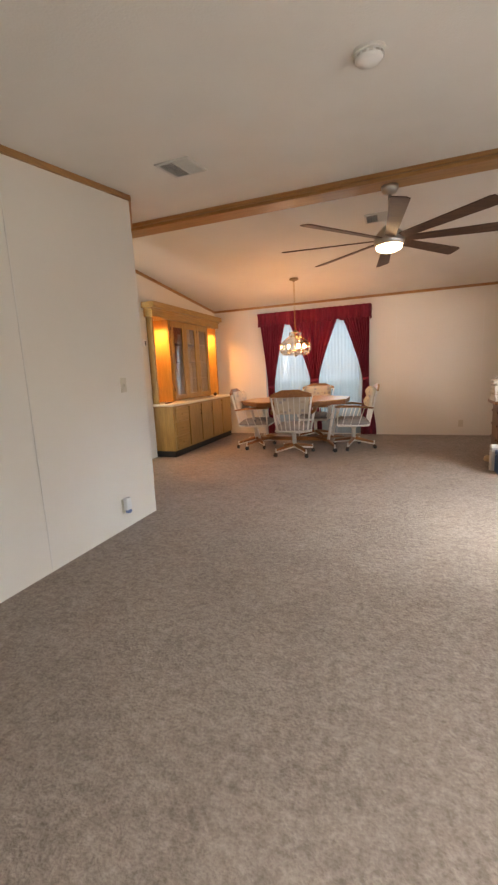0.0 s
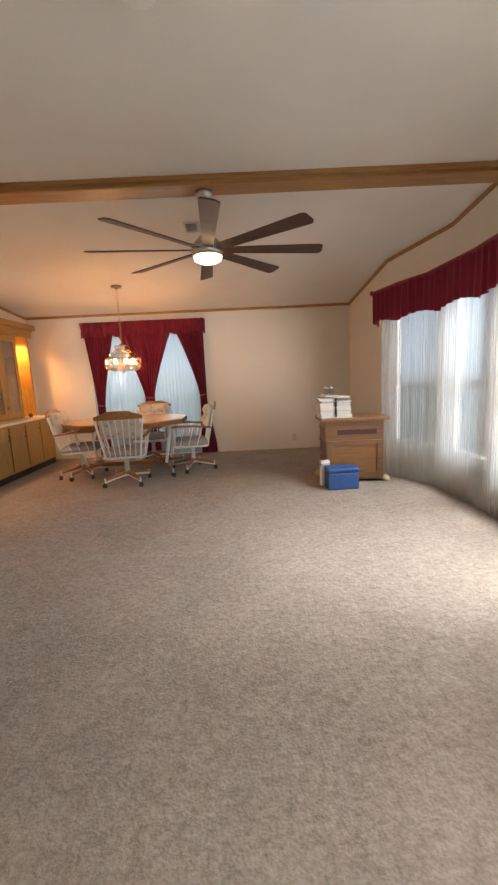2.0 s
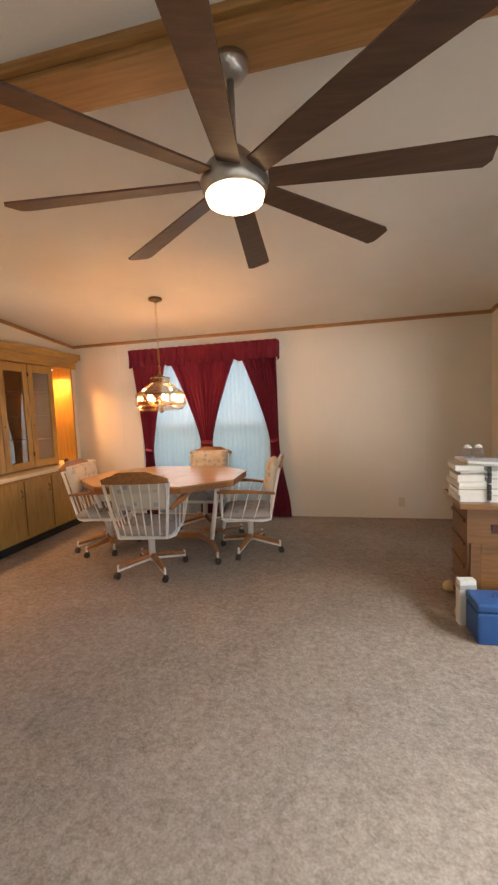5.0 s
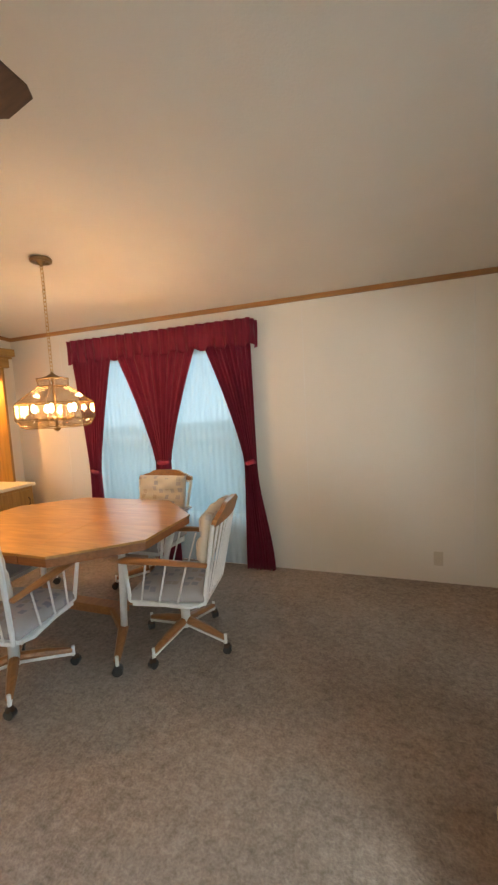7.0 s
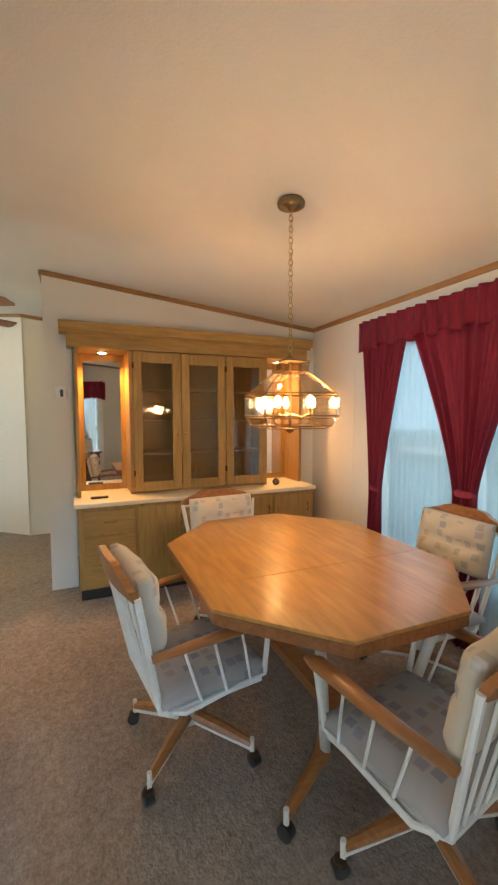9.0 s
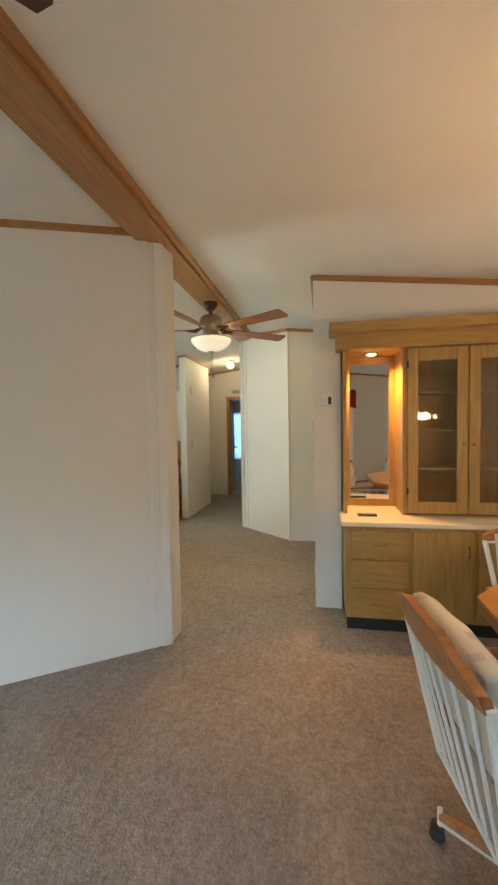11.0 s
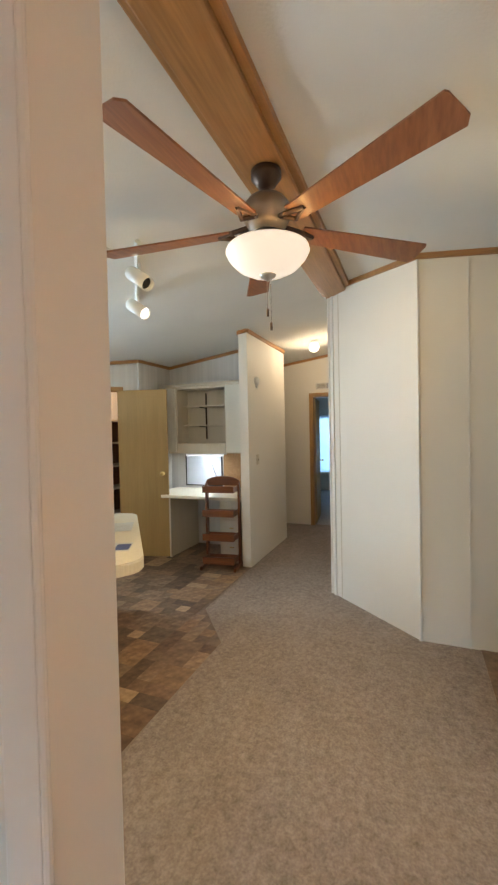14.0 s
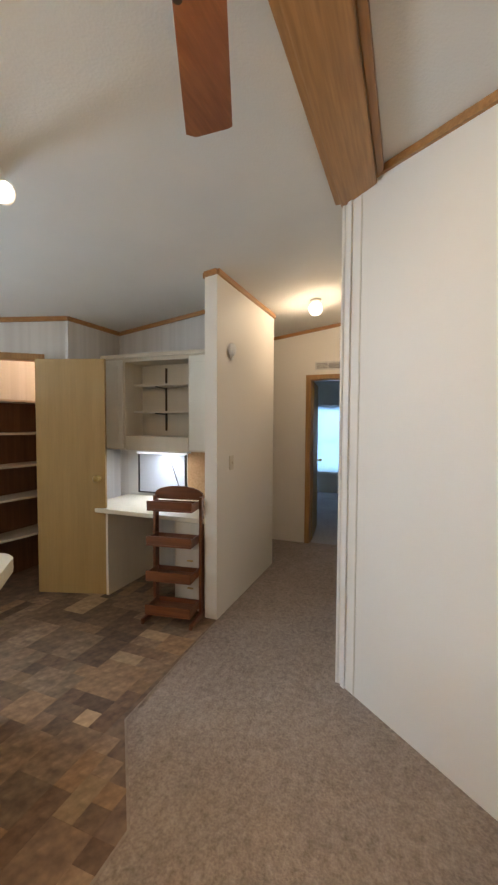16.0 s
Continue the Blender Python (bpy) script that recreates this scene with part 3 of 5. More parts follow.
part("rod", tube([(*p, 2.19) for p in BV[1:]], 0.016), M_BURGUNDY, va)
part("finial", lathe([(0.004, -0.03), (0.026, -0.015), (0.026, 0.015), (0.004, 0.03)], 12, at=(1.82, 6.12, 2.19)), M_BURGUNDY, va)

# ---- built-in hutch ----
H0, H1, HF, HU = 5.62, 7.77, -2.945, -3.16
HC = 0.795
hutch = thing("built_in_hutch", "honey oak built-in hutch with glass doors and lit mirror niches", "hutch", pose(-0.08, 0, 0))
bm = box(-3.5, HF + 0.02, H0, H1, 0.09, HC - 0.037, 0.003)
part("base_cabinet", bm, M_HUTCH_Z, hutch)
part("toe_kick", box(-3.4, HF + 0.005, H0 + 0.01, H1 - 0.01, 0.0, 0.09), M_KICK, hutch, "black recessed toe kick")
bw = (H1 - H0 - 0.06) / 5
for i in range(5):
    y0 = H0 + 0.03 + i * bw + 0.012
    y1 = y0 + bw - 0.024
    if i == 0:
        for k in range(3):
            z0 = 0.12 + k * 0.21
            dr = part("drawer", box(HF + 0.02, HF + 0.038, y0, y1, z0, z0 + 0.19, 0.006), M_HUTCH_Y, hutch)
            part("handle", tube([(HF + 0.038, (y0 + y1) / 2 - 0.045, z0 + 0.09), (HF + 0.055, (y0 + y1) / 2 - 0.03, z0 + 0.09), (HF + 0.055, (y0 + y1) / 2 + 0.03, z0 + 0.09), (HF + 0.038, (y0 + y1) / 2 + 0.045, z0 + 0.09)], 0.005), M_HUTCH_Z, dr)
    else:
        dr = part("door", box(HF + 0.02, HF + 0.038, y0, y1, 0.12, 0.73, 0.006), M_HUTCH_Z, hutch)
        part("handle", tube([(HF + 0.04, y1 - 0.035, 0.56), (HF + 0.056, y1 - 0.035, 0.575), (HF + 0.056, y1 - 0.035, 0.625), (HF + 0.04, y1 - 0.035, 0.64)], 0.005), M_BRONZE, dr)
part("countertop", box(-3.5, HF + 0.055, H0 - 0.03, H1 + 0.015, HC - 0.035, HC, 0.008), M_LAMINATE, hutch, "cream laminate countertop")
ys = [H0 + 0.02, 6.07, 6.5, 6.93, 7.36, H1 - 0.02]
HT = 2.045
for y0, y1 in ((H0, H0 + 0.03), (ys[1] - 0.015, ys[1] + 0.015), (ys[4] - 0.015, ys[4] + 0.015), (H1 - 0.03, H1)):
    part("side_panel", box(-3.5, HU, y0, y1, HC + 0.001, HT + 0.03, 0.003), M_HUTCH_Z, hutch)
part("back_panel", box(-3.53, -3.501, H0, H1, HC + 0.001, HT + 0.03), M_HUTCH_Z, hutch)
part("header", box(-3.268, HU + 0.05, H0 - 0.05, H1 + 0.03, HT, 2.16, 0.003), M_HUTCH_Y, hutch)
bm = prism([(HU + 0.05, 0), (HU + 0.06, 0.0), (HU + 0.075, 0.03), (HU + 0.11, 0.055), (HU + 0.115, 0.085), (HU + 0.05, 0.085)], H0 - 0.1, H1 + 0.06)
bmesh.ops.transform(bm, matrix=Matrix(((1, 0, 0, 0), (0, 0, 1, 0), (0, 1, 0, 2.14), (0, 0, 0, 1))), verts=bm.verts)
part("crown_moulding", bm, M_HUTCH_Y, hutch)
part("crown_top", box(-3.27, HU + 0.115, H0 - 0.1, H1 + 0.06, 2.16, 2.24, 0.006), M_HUTCH_Y, hutch)
part("niche_ceiling", box(-3.5, -3.27, H0, H1, HT, HT + 0.03), M_HUTCH_Y, hutch)
for k, (ya, yb) in enumerate(((H0 + 0.03, ys[1] - 0.015), (ys[4] + 0.015, H1 - 0.03))):
    nf = part("niche_frame", box(-3.5, -3.485, ya, yb, HC + 0.002, HT - 0.005), M_HUTCH_Z, hutch)
    part("mirror", box(-3.485, -3.48, ya + 0.045, yb - 0.045, HC + 0.06, HT - 0.07), M_MIRROR, hutch, "tall bevelled mirror")
    lt = part("downlight", lathe([(0.052, -0.006), (0.052, 0.004), (0.045, 0.004)], 20, at=(-3.33, (ya + yb) / 2, HT - 0.004)), M_NICKEL, hutch)
    part("bulb", lathe([(0.04, 0.0), (0.03, -0.012), (0.004, -0.016)], 16, at=(-3.33, (ya + yb) / 2, HT - 0.004)), glow("niche_bulb", (1, 0.72, 0.4), 25), lt)
    lamp("niche_lamp", "SPOT", 120, AMBER, (-3.41, (ya + yb) / 2, HT - 0.035), (-3.41, (ya + yb) / 2, 0.8), size=0.03, spot=150, blend=0.8)
for k in range(3):
    ya, yb = ys[1] + 0.017 + k * 0.426, ys[1] + 0.017 + (k + 1) * 0.426 - 0.008
    dr = part("glass_door", bmesh.new(), M_HUTCH_Z, hutch, "oak-framed glass door")
    bm = bmesh.new()
    for a, b, c, e in ((ya, ya + 0.075, HC + 0.018, HT - 0.005), (yb - 0.075, yb, HC + 0.018, HT - 0.005), (ya + 0.075, yb - 0.075, HC + 0.018, HC + 0.105), (ya + 0.075, yb - 0.075, HT - 0.1, HT - 0.005)):
        add_box(bm, HU + 0.002, HU + 0.022, a, b, c, e, 0.004)
    bm.to_mesh(dr.data)
    bm.free()
    part("pane", box(HU + 0.008, HU + 0.012, ya + 0.07, yb - 0.07, HC + 0.1, HT - 0.095), M_CABGLASS, dr).visible_shadow = False
    for z in (HC + 0.16, HT - 0.15):
        part("hinge", box(HU + 0.018, HU + 0.027, (ya if k != 1 else yb) - 0.006, (ya if k != 1 else yb) + 0.008, z, z + 0.05, 0.002), M_BRONZE, dr)
    part("knob", lathe([(0.006, 0), (0.006, 0.012), (0.014, 0.018), (0.012, 0.028), (0.003, 0.03)], 12), M_HUTCH_Z, dr).matrix_basis = pose(HU + 0.022, (yb - 0.03) if k == 0 else (ya + 0.03 if k == 1 else ya + 0.03), 1.32, 0, 90, 0)
for z in (1.13, 1.42, 1.71):
    part("shelf", box(-3.5, HU - 0.03, ys[1] + 0.016, ys[4] - 0.016, z, z + 0.018, 0.002), M_HUTCH_Y, hutch)
bx = thing("remote_control", "small black remote lying on the hutch counter", "remote")
part("body", box(-3.2, -3.15, 5.72, 5.86, HC, HC + 0.015, 0.005), M_BLACK, bx)
ap = thing("glass_ornament", "small dark round ornament on the hutch counter", "ornament")
part("body", lathe([(0.018, HC), (0.034, HC + 0.02), (0.034, HC + 0.04), (0.018, HC + 0.058), (0.006, HC + 0.066)], 16, at=(-3.17, 7.44, 0)), M_BRONZE, ap, smooth=True)

# ---- dining table ----
TX, TY = -1.45, 6.725
table = thing("dining_table", "elongated octagonal oak dining table on white metal legs", "table", pose(TX, TY, 0))
hx, hy, cx, cy = 0.815, 0.63, 0.39, 0.36


SEAM = 0.215
M_TABLE_EDGE = wood("table_edge_oak", (0.24, 0.085, 0.025), (0.31, 0.12, 0.04), 0, rough=0.35, coat=0.3)
g = 0.0005
leaves = [
    [(-hx + cx, -hy), (SEAM - g, -hy), (SEAM - g, hy), (-hx + cx, hy), (-hx, hy - cy), (-hx, -hy + cy)],
    [(SEAM + g, -hy), (hx - cx, -hy), (hx, -hy + cy), (hx, hy - cy), (hx - cx, hy), (SEAM + g, hy)]]
for poly in leaves:
    leaf = part("tabletop", prism(poly, 0.741, 0.756, bevel=0.0012), M_TABLE, table, "honey-coloured oak tabletop leaf")
    rim = [(x if abs(x - SEAM) < 0.01 else x * 0.993, y * 0.993) for x, y in poly]
    part("edge_band", prism(rim, 0.69, 0.7405, bevel=0.004), M_TABLE_EDGE, leaf, "red-brown oak edge")
part("apron", box(-0.55, 0.55, -0.3, 0.3, 0.64, 0.69, 0.004), M_TABLE_EDGE, table)
for sx in (-1, 1):
    for sy in (-1, 1):
        part("leg", tube([(sx * 0.66, sy * 0.3, 0.69), (sx * 0.54, sy * 0.19, 0.12)], 0.022, n=12), M_WHITE, table, smooth=True)
        part("foot", tube([(sx * 0.36, sy * 0.06, 0.15), (sx * 0.54, sy * 0.2, 0.13), (sx * 0.68, sy * 0.445, 0.09)], [0.032, 0.035, 0.02], n=8, flat=0.7), M_CHAIRWOOD, table)
        part("stem", tube([(sx * 0.68, sy * 0.445, 0.115), (sx * 0.68, sy * 0.445, 0.05)], 0.011), M_WHITE, table)
        c = part("caster", lathe([(0.012, -0.02), (0.03, -0.018), (0.03, 0.018), (0.012, 0.02)], 16), M_BLACK, table)
        c.matrix_parent_inverse = Matrix()
        c.matrix_basis = pose(sx * 0.68, sy * 0.445, 0.031, 90, 0, 30)
part("stretcher", box(-0.4, 0.4, -0.05, 0.05, 0.1, 0.16, 0.006), M_CHAIRWOOD, table)

# ---- swivel chairs ----


def build_chair(m, turn=45):
    """Faces +y at its origin."""
    ch = thing("swivel_chair", "white metal swivel armchair with oak arms and patterned cushions", "chair", m, "chairs round the dining table")
    for k in range(4):
        a = math.radians(turn + 90 * k)
        d = Vector((math.cos(a), math.sin(a), 0))
        bm = bmesh.new()
        tube([d * 0.03 + Vector((0, 0, 0.145)), d * 0.16 + Vector((0, 0, 0.125)), d * 0.3 + Vector((0, 0, 0.095))], [0.03, 0.028, 0.018], bm, 8, 0.8)
        leg = part("leg", bm, M_CHAIRWOOD, ch, "oak-topped star leg")
        part("leg_rail", tube([d * 0.02 + Vector((0, 0, 0.112)), d * 0.31 + Vector((0, 0, 0.072))], 0.012, n=6), M_WHITE, leg)
        part("stem", tube([d * 0.305 + Vector((0, 0, 0.12)), d * 0.305 + Vector((0, 0, 0.045))], 0.01, n=8), M_WHITE, leg)
        c = part("caster", lathe([(0.01, -0.02), (0.027, -0.018), (0.027, 0.018), (0.01, 0.02)], 14), M_BLACK, leg)
        c.matrix_basis = Matrix.Translation(d * 0.315 + Vector((0, 0, 0.028))) @ Euler((radians(90), 0, a + 0.5 * (k - 1))).to_matrix().to_4x4()
        part("caster_hood", lathe([(0.024, 0.012), (0.02, 0.026), (0.006, 0.032)], 12, at=d * 0.315 + Vector((0, 0, 0.032)), cap=False), M_BRONZE, leg)
    part("column", lathe([(0.03, 0.1), (0.03, 0.3), (0.045, 0.31), (0.045, 0.345)], 14), M_WHITE, ch, smooth=True)
    # bent metal seat pan rails: a shallow tub
    W, D, BK, LEAN = 0.265, 0.25, 0.2, 0.1
    zb = 0.36
    part("seat_rail", tube([(-W + 0.03, D, zb + 0.02), (-W + 0.01, -BK * 0.6, zb), (-W + 0.06, -BK, zb), (W - 0.06, -BK, zb), (W - 0.01, -BK * 0.6, zb), (W - 0.03, D, zb + 0.02), (-W + 0.03, D, zb + 0.02)], 0.011), M_WHITE, ch)
    part("seat_plate", box(-W + 0.03, W - 0.03, -BK + 0.02, D - 0.01, zb - 0.012, zb + 0.012, 0.004), M_WHITE, ch)
    for s in (-1, 1):
        p0, p1 = Vector((s * (W - 0.06), -BK, zb)), Vector((s * W * 1.04, -BK - LEAN, 0.86))
        part("back_post", tube([p0, p1], 0.013), M_WHITE, ch)
        a0, a1 = Vector((s * (W + 0.005), -BK - 0.05, 0.62)), Vector((s * (W + 0.03), D - 0.02, 0.655))
        bm = bmesh.new()
        tube([a0, (a0 + a1) / 2 + Vector((s * 0.02, 0, 0.012)), a1, a1 + Vector((-s * 0.005, 0.05, -0.008))], [0.022, 0.03, 0.036, 0.02], bm, 10, 0.55)
        part("arm", bm, M_CHAIRWOOD, ch, "curved oak armrest", True)
        part("arm_post", tube([(s * (W - 0.03), D, zb + 0.02), (s * (W + 0.025), D - 0.01, 0.64)], 0.012), M_WHITE, ch)
        for k in range(1, 4):
            f = k / 4
            q = a0.lerp(a1, f)
            part("side_spindle", tube([(s * (W - 0.02), -BK * 0.8 + f * 1.8 * D, zb + 0.01), (q.x, q.y, q.z - 0.01)], 0.006, n=6), M_WHITE, ch)
    part("back_rail", tube([(-W * 1.04, -BK - LEAN, 0.85), (0, -BK - LEAN - 0.025, 0.86), (W * 1.04, -BK - LEAN, 0.85)], 0.011), M_WHITE, ch)
    for k in range(1, 7):
        f = k / 7
        x0, x1 = (-W + 0.06) + f * 2 * (W - 0.06), -W * 1.04 + f * 2.08 * W
        part("back_spindle", tube([(x0, -BK, zb), (x1, -BK - LEAN - 0.025 * (1 - (2 * f - 1) ** 2), 0.855)], 0.006, n=6), M_WHITE, ch)
    # crest rail: curved top with raised centre
    bm = bmesh.new()
    cols = []
    for i in range(17):
        u = i / 8 - 1
        x = u * (W + 0.012)
        y = -BK - LEAN - 0.028 * (1 - u * u)
        h = 0.068 + 0.034 * (1 - smooth(0.4, 0.72, abs(u))) - 0.026 * smooth(0.72, 1.0, abs(u))
        cols.append([bm.verts.new((x, y + dy, z)) for dy, z in ((0.014, 0.845), (0.014 - 0.016, 0.845 + h), (-0.014 - 0.016, 0.845 + h), (-0.014, 0.845))])
    for a, b in zip(cols, cols[1:]):
        for k in range(4):
            bm.faces.new((a[k], a[(k + 1) % 4], b[(k + 1) % 4], b[k]))
    bm.faces.new(cols[0])
    bm.faces.new(cols[-1][::-1])
    part("crest_rail", bm, M_CHAIRWOOD, ch, "shaped oak crest rail")

    def puff(w, d, h, nx=14, ny=12, tuft=0.0, waist=0.0):
        bm = bmesh.new()
        top, bot = [], []
        for i in range(nx + 1):
            for j in range(ny + 1):
                u, v = 2 * i / nx - 1, 2 * j / ny - 1
                e = (max(1 - abs(u) ** 5, 0) * max(1 - abs(v) ** 5, 0)) ** 0.5
                e *= 1 - waist * math.exp(-(v * 5.5) ** 2)
                t = tuft * (math.cos(u * 6.3) * math.cos(v * 6.3))
                top.append(bm.verts.new((u * w, v * d, h * (0.35 + 0.65 * e) + t * e)))
                bot.append(bm.verts.new((u * w, v * d, -h * 0.3 * e)))
        k = ny + 1
        for i in range(nx):
            for j in range(ny):
                q = (i * k + j, (i + 1) * k + j, (i + 1) * k + j + 1, i * k + j + 1)
                bm.faces.new([top[x] for x in q])
                bm.faces.new([bot[x] for x in q[::-1]])
        rim = [(i, 0) for i in range(nx)] + [(nx, j) for j in range(ny)] + [(i, ny) for i in range(nx, 0, -1)] + [(0, j) for j in range(ny, 0, -1)]
        for (a, b), (c, e) in zip(rim, rim[1:] + rim[:1]):
            bm.faces.new((top[a * k + b], top[c * k + e], bot[c * k + e], bot[a * k + b])[::-1])
        return bm

    st = part("seat_cushion", puff(0.245, 0.235, 0.075), M_SEAT, ch, "seat cushion with grey and beige squares", True)
    st.matrix_basis = pose(0, 0.03, zb + 0.03)
    bk = part("back_cushion", puff(0.235, 0.15, 0.085, 20, 18, tuft=0.012, waist=0.45), M_CUSHION, ch, "padded back cushion with grey and beige squares", True)
    bk.matrix_basis = pose(0, -BK - 0.055, 0.755, 79, 0, 180)
    return ch


build_chair(pose(-0.55, 6.7, 0, 0, 0, 100), 70)
c1 = build_chair(pose(-1.315, 6.075, 0, 0, 0, 8), 37)
copy_thing(c1, pose(-2.08, 6.6, 0, 0, 0, -86))
copy_thing(c1, pose(-1.27, 7.4, 0, 0, 0, 180))

# ---- glass chandelier over the table ----
LX, LY = -1.4, 6.63
M_CANOPY = mat("antique_brass", (0.22, 0.16, 0.09), 0.35, 0.9, color2=(0.3, 0.22, 0.13), scale=20)
ld = thing("chandelier", "octagonal clear glass and brass pendant lamp, lit", "lamp", pose(LX, LY, 0))
part("canopy", lathe([(0.064, ceil_z(0, LY)), (0.068, 2.52), (0.066, 2.506), (0.05, 2.504), (0.044, 2.515), (0.03, 2.512), (0.018, 2.496), (0.008, 2.48)], 28), M_CANOPY, ld, smooth=True)
bm = bmesh.new()
for k in range(27):
    z = 2.475 - k * 0.026
    a = math.pi / 2 * (k % 2)
    pts = [(0.011 * math.cos(t) * math.cos(a), 0.011 * math.cos(t) * math.sin(a), z + 0.017 * math.sin(t)) for t in (2 * math.pi * q / 10 for q in range(11))]
    tube(pts, 0.002, bm, 5)
part("chain", bm, M_BRASS, ld)
PROF = [(0.076, 1.755), (0.072, 1.705), (0.184, 1.595), (0.19, 1.582), (0.19, 1.488), (0.184, 1.478), (0.165, 1.44), (0.14, 1.428)]
M_LAMPGLASS = glass("bevelled_lamp_glass", (1, 0.96, 0.9), 0.06, 0.97)
M_CAME = mat("aged_brass_came", (0.2, 0.13, 0.06), 0.4, 0.9, color2=(0.3, 0.2, 0.09), scale=30)


def ring8(r, z):
    """A square with cut corners, turned a little out of the room's axes."""
    c = 0.17 * r
    out = []
    for k in range(4):
        t = radians(90 * k - 6)
        for u, v in ((r, -r + c), (r, r - c)):
            out.append(Vector((u * math.cos(t) - v * math.sin(t), u * math.sin(t) + v * math.cos(t), z)))
    return out


for (r0, z0), (r1, z1) in zip(PROF, PROF[1:]):
    if abs(z0 - z1) < 0.02:
        continue
    a, b = ring8(r0, z0), ring8(r1, z1)
    for k in range(8):
        bm = bmesh.new()
        q = [a[k], a[(k + 1) % 8], b[(k + 1) % 8], b[k]]
        nrm = (q[1] - q[0]).cross(q[3] - q[0]).normalized() * 0.003
        vs = [bm.verts.new(p) for p in q] + [bm.verts.new(p + nrm) for p in q]
        for f in ((0, 1, 2, 3), (4, 5, 6, 7), (0, 1, 5, 4), (1, 2, 6, 5), (2, 3, 7, 6), (3, 0, 4, 7)):
            bm.faces.new([vs[i] for i in f])
        part("pane", bm, M_LAMPGLASS, ld).visible_shadow = False
for r, z in PROF:
    p = ring8(r, z)
    for k in range(8):
        part("came", tube([p[k], p[(k + 1) % 8]], 0.0028, n=5), M_CAME, ld)
for k in range(8):
    part("rib", tube([ring8(r, z)[k] for r, z in PROF], 0.0022, n=5), M_CAME, ld)
part("top_cap", lathe([(0.01, 1.79), (0.03, 1.775), (0.06, 1.762), (0.062, 1.757)], 16), M_CAME, ld)
part("stem", tube([(0, 0, 1.8), (0, 0, 1.425)], 0.008), M_CAME, ld)
part("bottom_knob", lathe([(0.004, 1.43), (0.025, 1.425), (0.02, 1.41), (0.004, 1.4)], 14), M_CAME, ld)
M_FLAME = glow("flame_bulb", (1, 0.78, 0.5), 60)
for k in range(5):
    a = 2 * math.pi * k / 5 + 0.3
    x, y = 0.13 * math.cos(a), 0.13 * math.sin(a)
    arm = part("candle_arm", tube([(0, 0, 1.5), (x * 0.6, y * 0.6, 1.48), (x, y, 1.5), (x, y, 1.53)], 0.005), M_CAME, ld)
    part("bulb", lathe([(0.008, 0), (0.017, 0.02), (0.014, 0.04), (0.003, 0.06)], 10, at=(x, y, 1.53)), M_FLAME, arm, smooth=True).visible_shadow = False
lamp("chandelier_lamp", "POINT", 46, (1, 0.57, 0.26), (LX, LY, 1.56), size=0.06)
lamp("chandelier_uplight", "SPOT", 19, (1, 0.57, 0.26), (LX, LY, 1.62), (LX, LY, 3), size=0.2, spot=165, blend=0.8)

# ---- ceiling fans ----


def fan_blade(r0, r1, w0, w1, pitch, a, z, skew=0.04):
    bm = prism([(r0, -w0 / 2), (r1 - skew, -w1 / 2), (r1 - 0.012, -w1 / 2 + 0.012), (r1, w1 / 2 - 0.03), (r1 - 0.02, w1 / 2), (r0, w0 / 2)], -0.004, 0.004)
    bmesh.ops.transform(bm, matrix=Matrix.Translation((0, 0, z)) @ Matrix.Rotation(a, 4, "Z") @ Matrix.Rotation(radians(pitch), 4, "X"), verts=bm.verts)
    return bm


M_BLADE = wood("dark_walnut_blade", (0.06, 0.028, 0.018), (0.1, 0.05, 0.03), 0, rough=0.5, coat=0.05)
M_BLADE2 = wood("cherry_blade", (0.2, 0.07, 0.03), (0.28, 0.11, 0.045), 0, rough=0.45)
fan = thing("ceiling_fan", "brushed nickel ceiling fan with eight dark blades and a lit lamp", "ceiling fan", pose(-0.01, 4.42, 0))
part("canopy", lathe([(0.07, 2.69), (0.07, 2.665), (0.05, 2.635), (0.02, 2.625)], 24), M_NICKEL, fan, smooth=True)
part("rod", tube([(0, 0, 2.64), (0, 0, 2.35)], 0.014, n=12), M_NICKEL, fan, smooth=True)
part("motor", lathe([(0.02, 2.4), (0.05, 2.375), (0.11, 2.315), (0.13, 2.265), (0.122, 2.23), (0.11, 2.22)], 28), M_NICKEL, fan, smooth=True)
for k in range(8):
    bl = part("blade", fan_blade(0.13, 0.93, 0.085, 0.13, -13, k * math.pi / 4 + 0.1, 2.27), M_BLADE, fan)
part("lamp_dish", lathe([(0.112, 2.22), (0.105, 2.195), (0.07, 2.177), (0.004, 2.171)], 24), glow("fan_lamp_glow", (1, 0.8, 0.52), 14), fan, "frosted lamp dish, lit", True)
lamp("fan_lamp", "SPOT", 9, WARM, (-0.01, 4.42, 2.16), (-0.01, 4.42, 0), size=0.09, spot=165, blend=0.6)

fan = thing("ceiling_fan", "dark bronze ceiling fan with cherry blades and a frosted bowl", "ceiling fan", pose(-3.93, 4.4, 0))
part("canopy", lathe([(0.07, 2.69), (0.07, 2.66), (0.04, 2.62), (0.02, 2.61)], 20), M_BRONZE, fan, smooth=True)
part("rod", tube([(0, 0, 2.62), (0, 0, 2.55)], 0.015), M_BRONZE, fan)
part("motor", lathe([(0.03, 2.57), (0.085, 2.56), (0.108, 2.53), (0.112, 2.48), (0.095, 2.45), (0.065, 2.4)], 24), mat("pewter", (0.3, 0.25, 0.2), 0.35, 0.8, color2=(0.24, 0.19, 0.15), scale=10), fan, smooth=True)
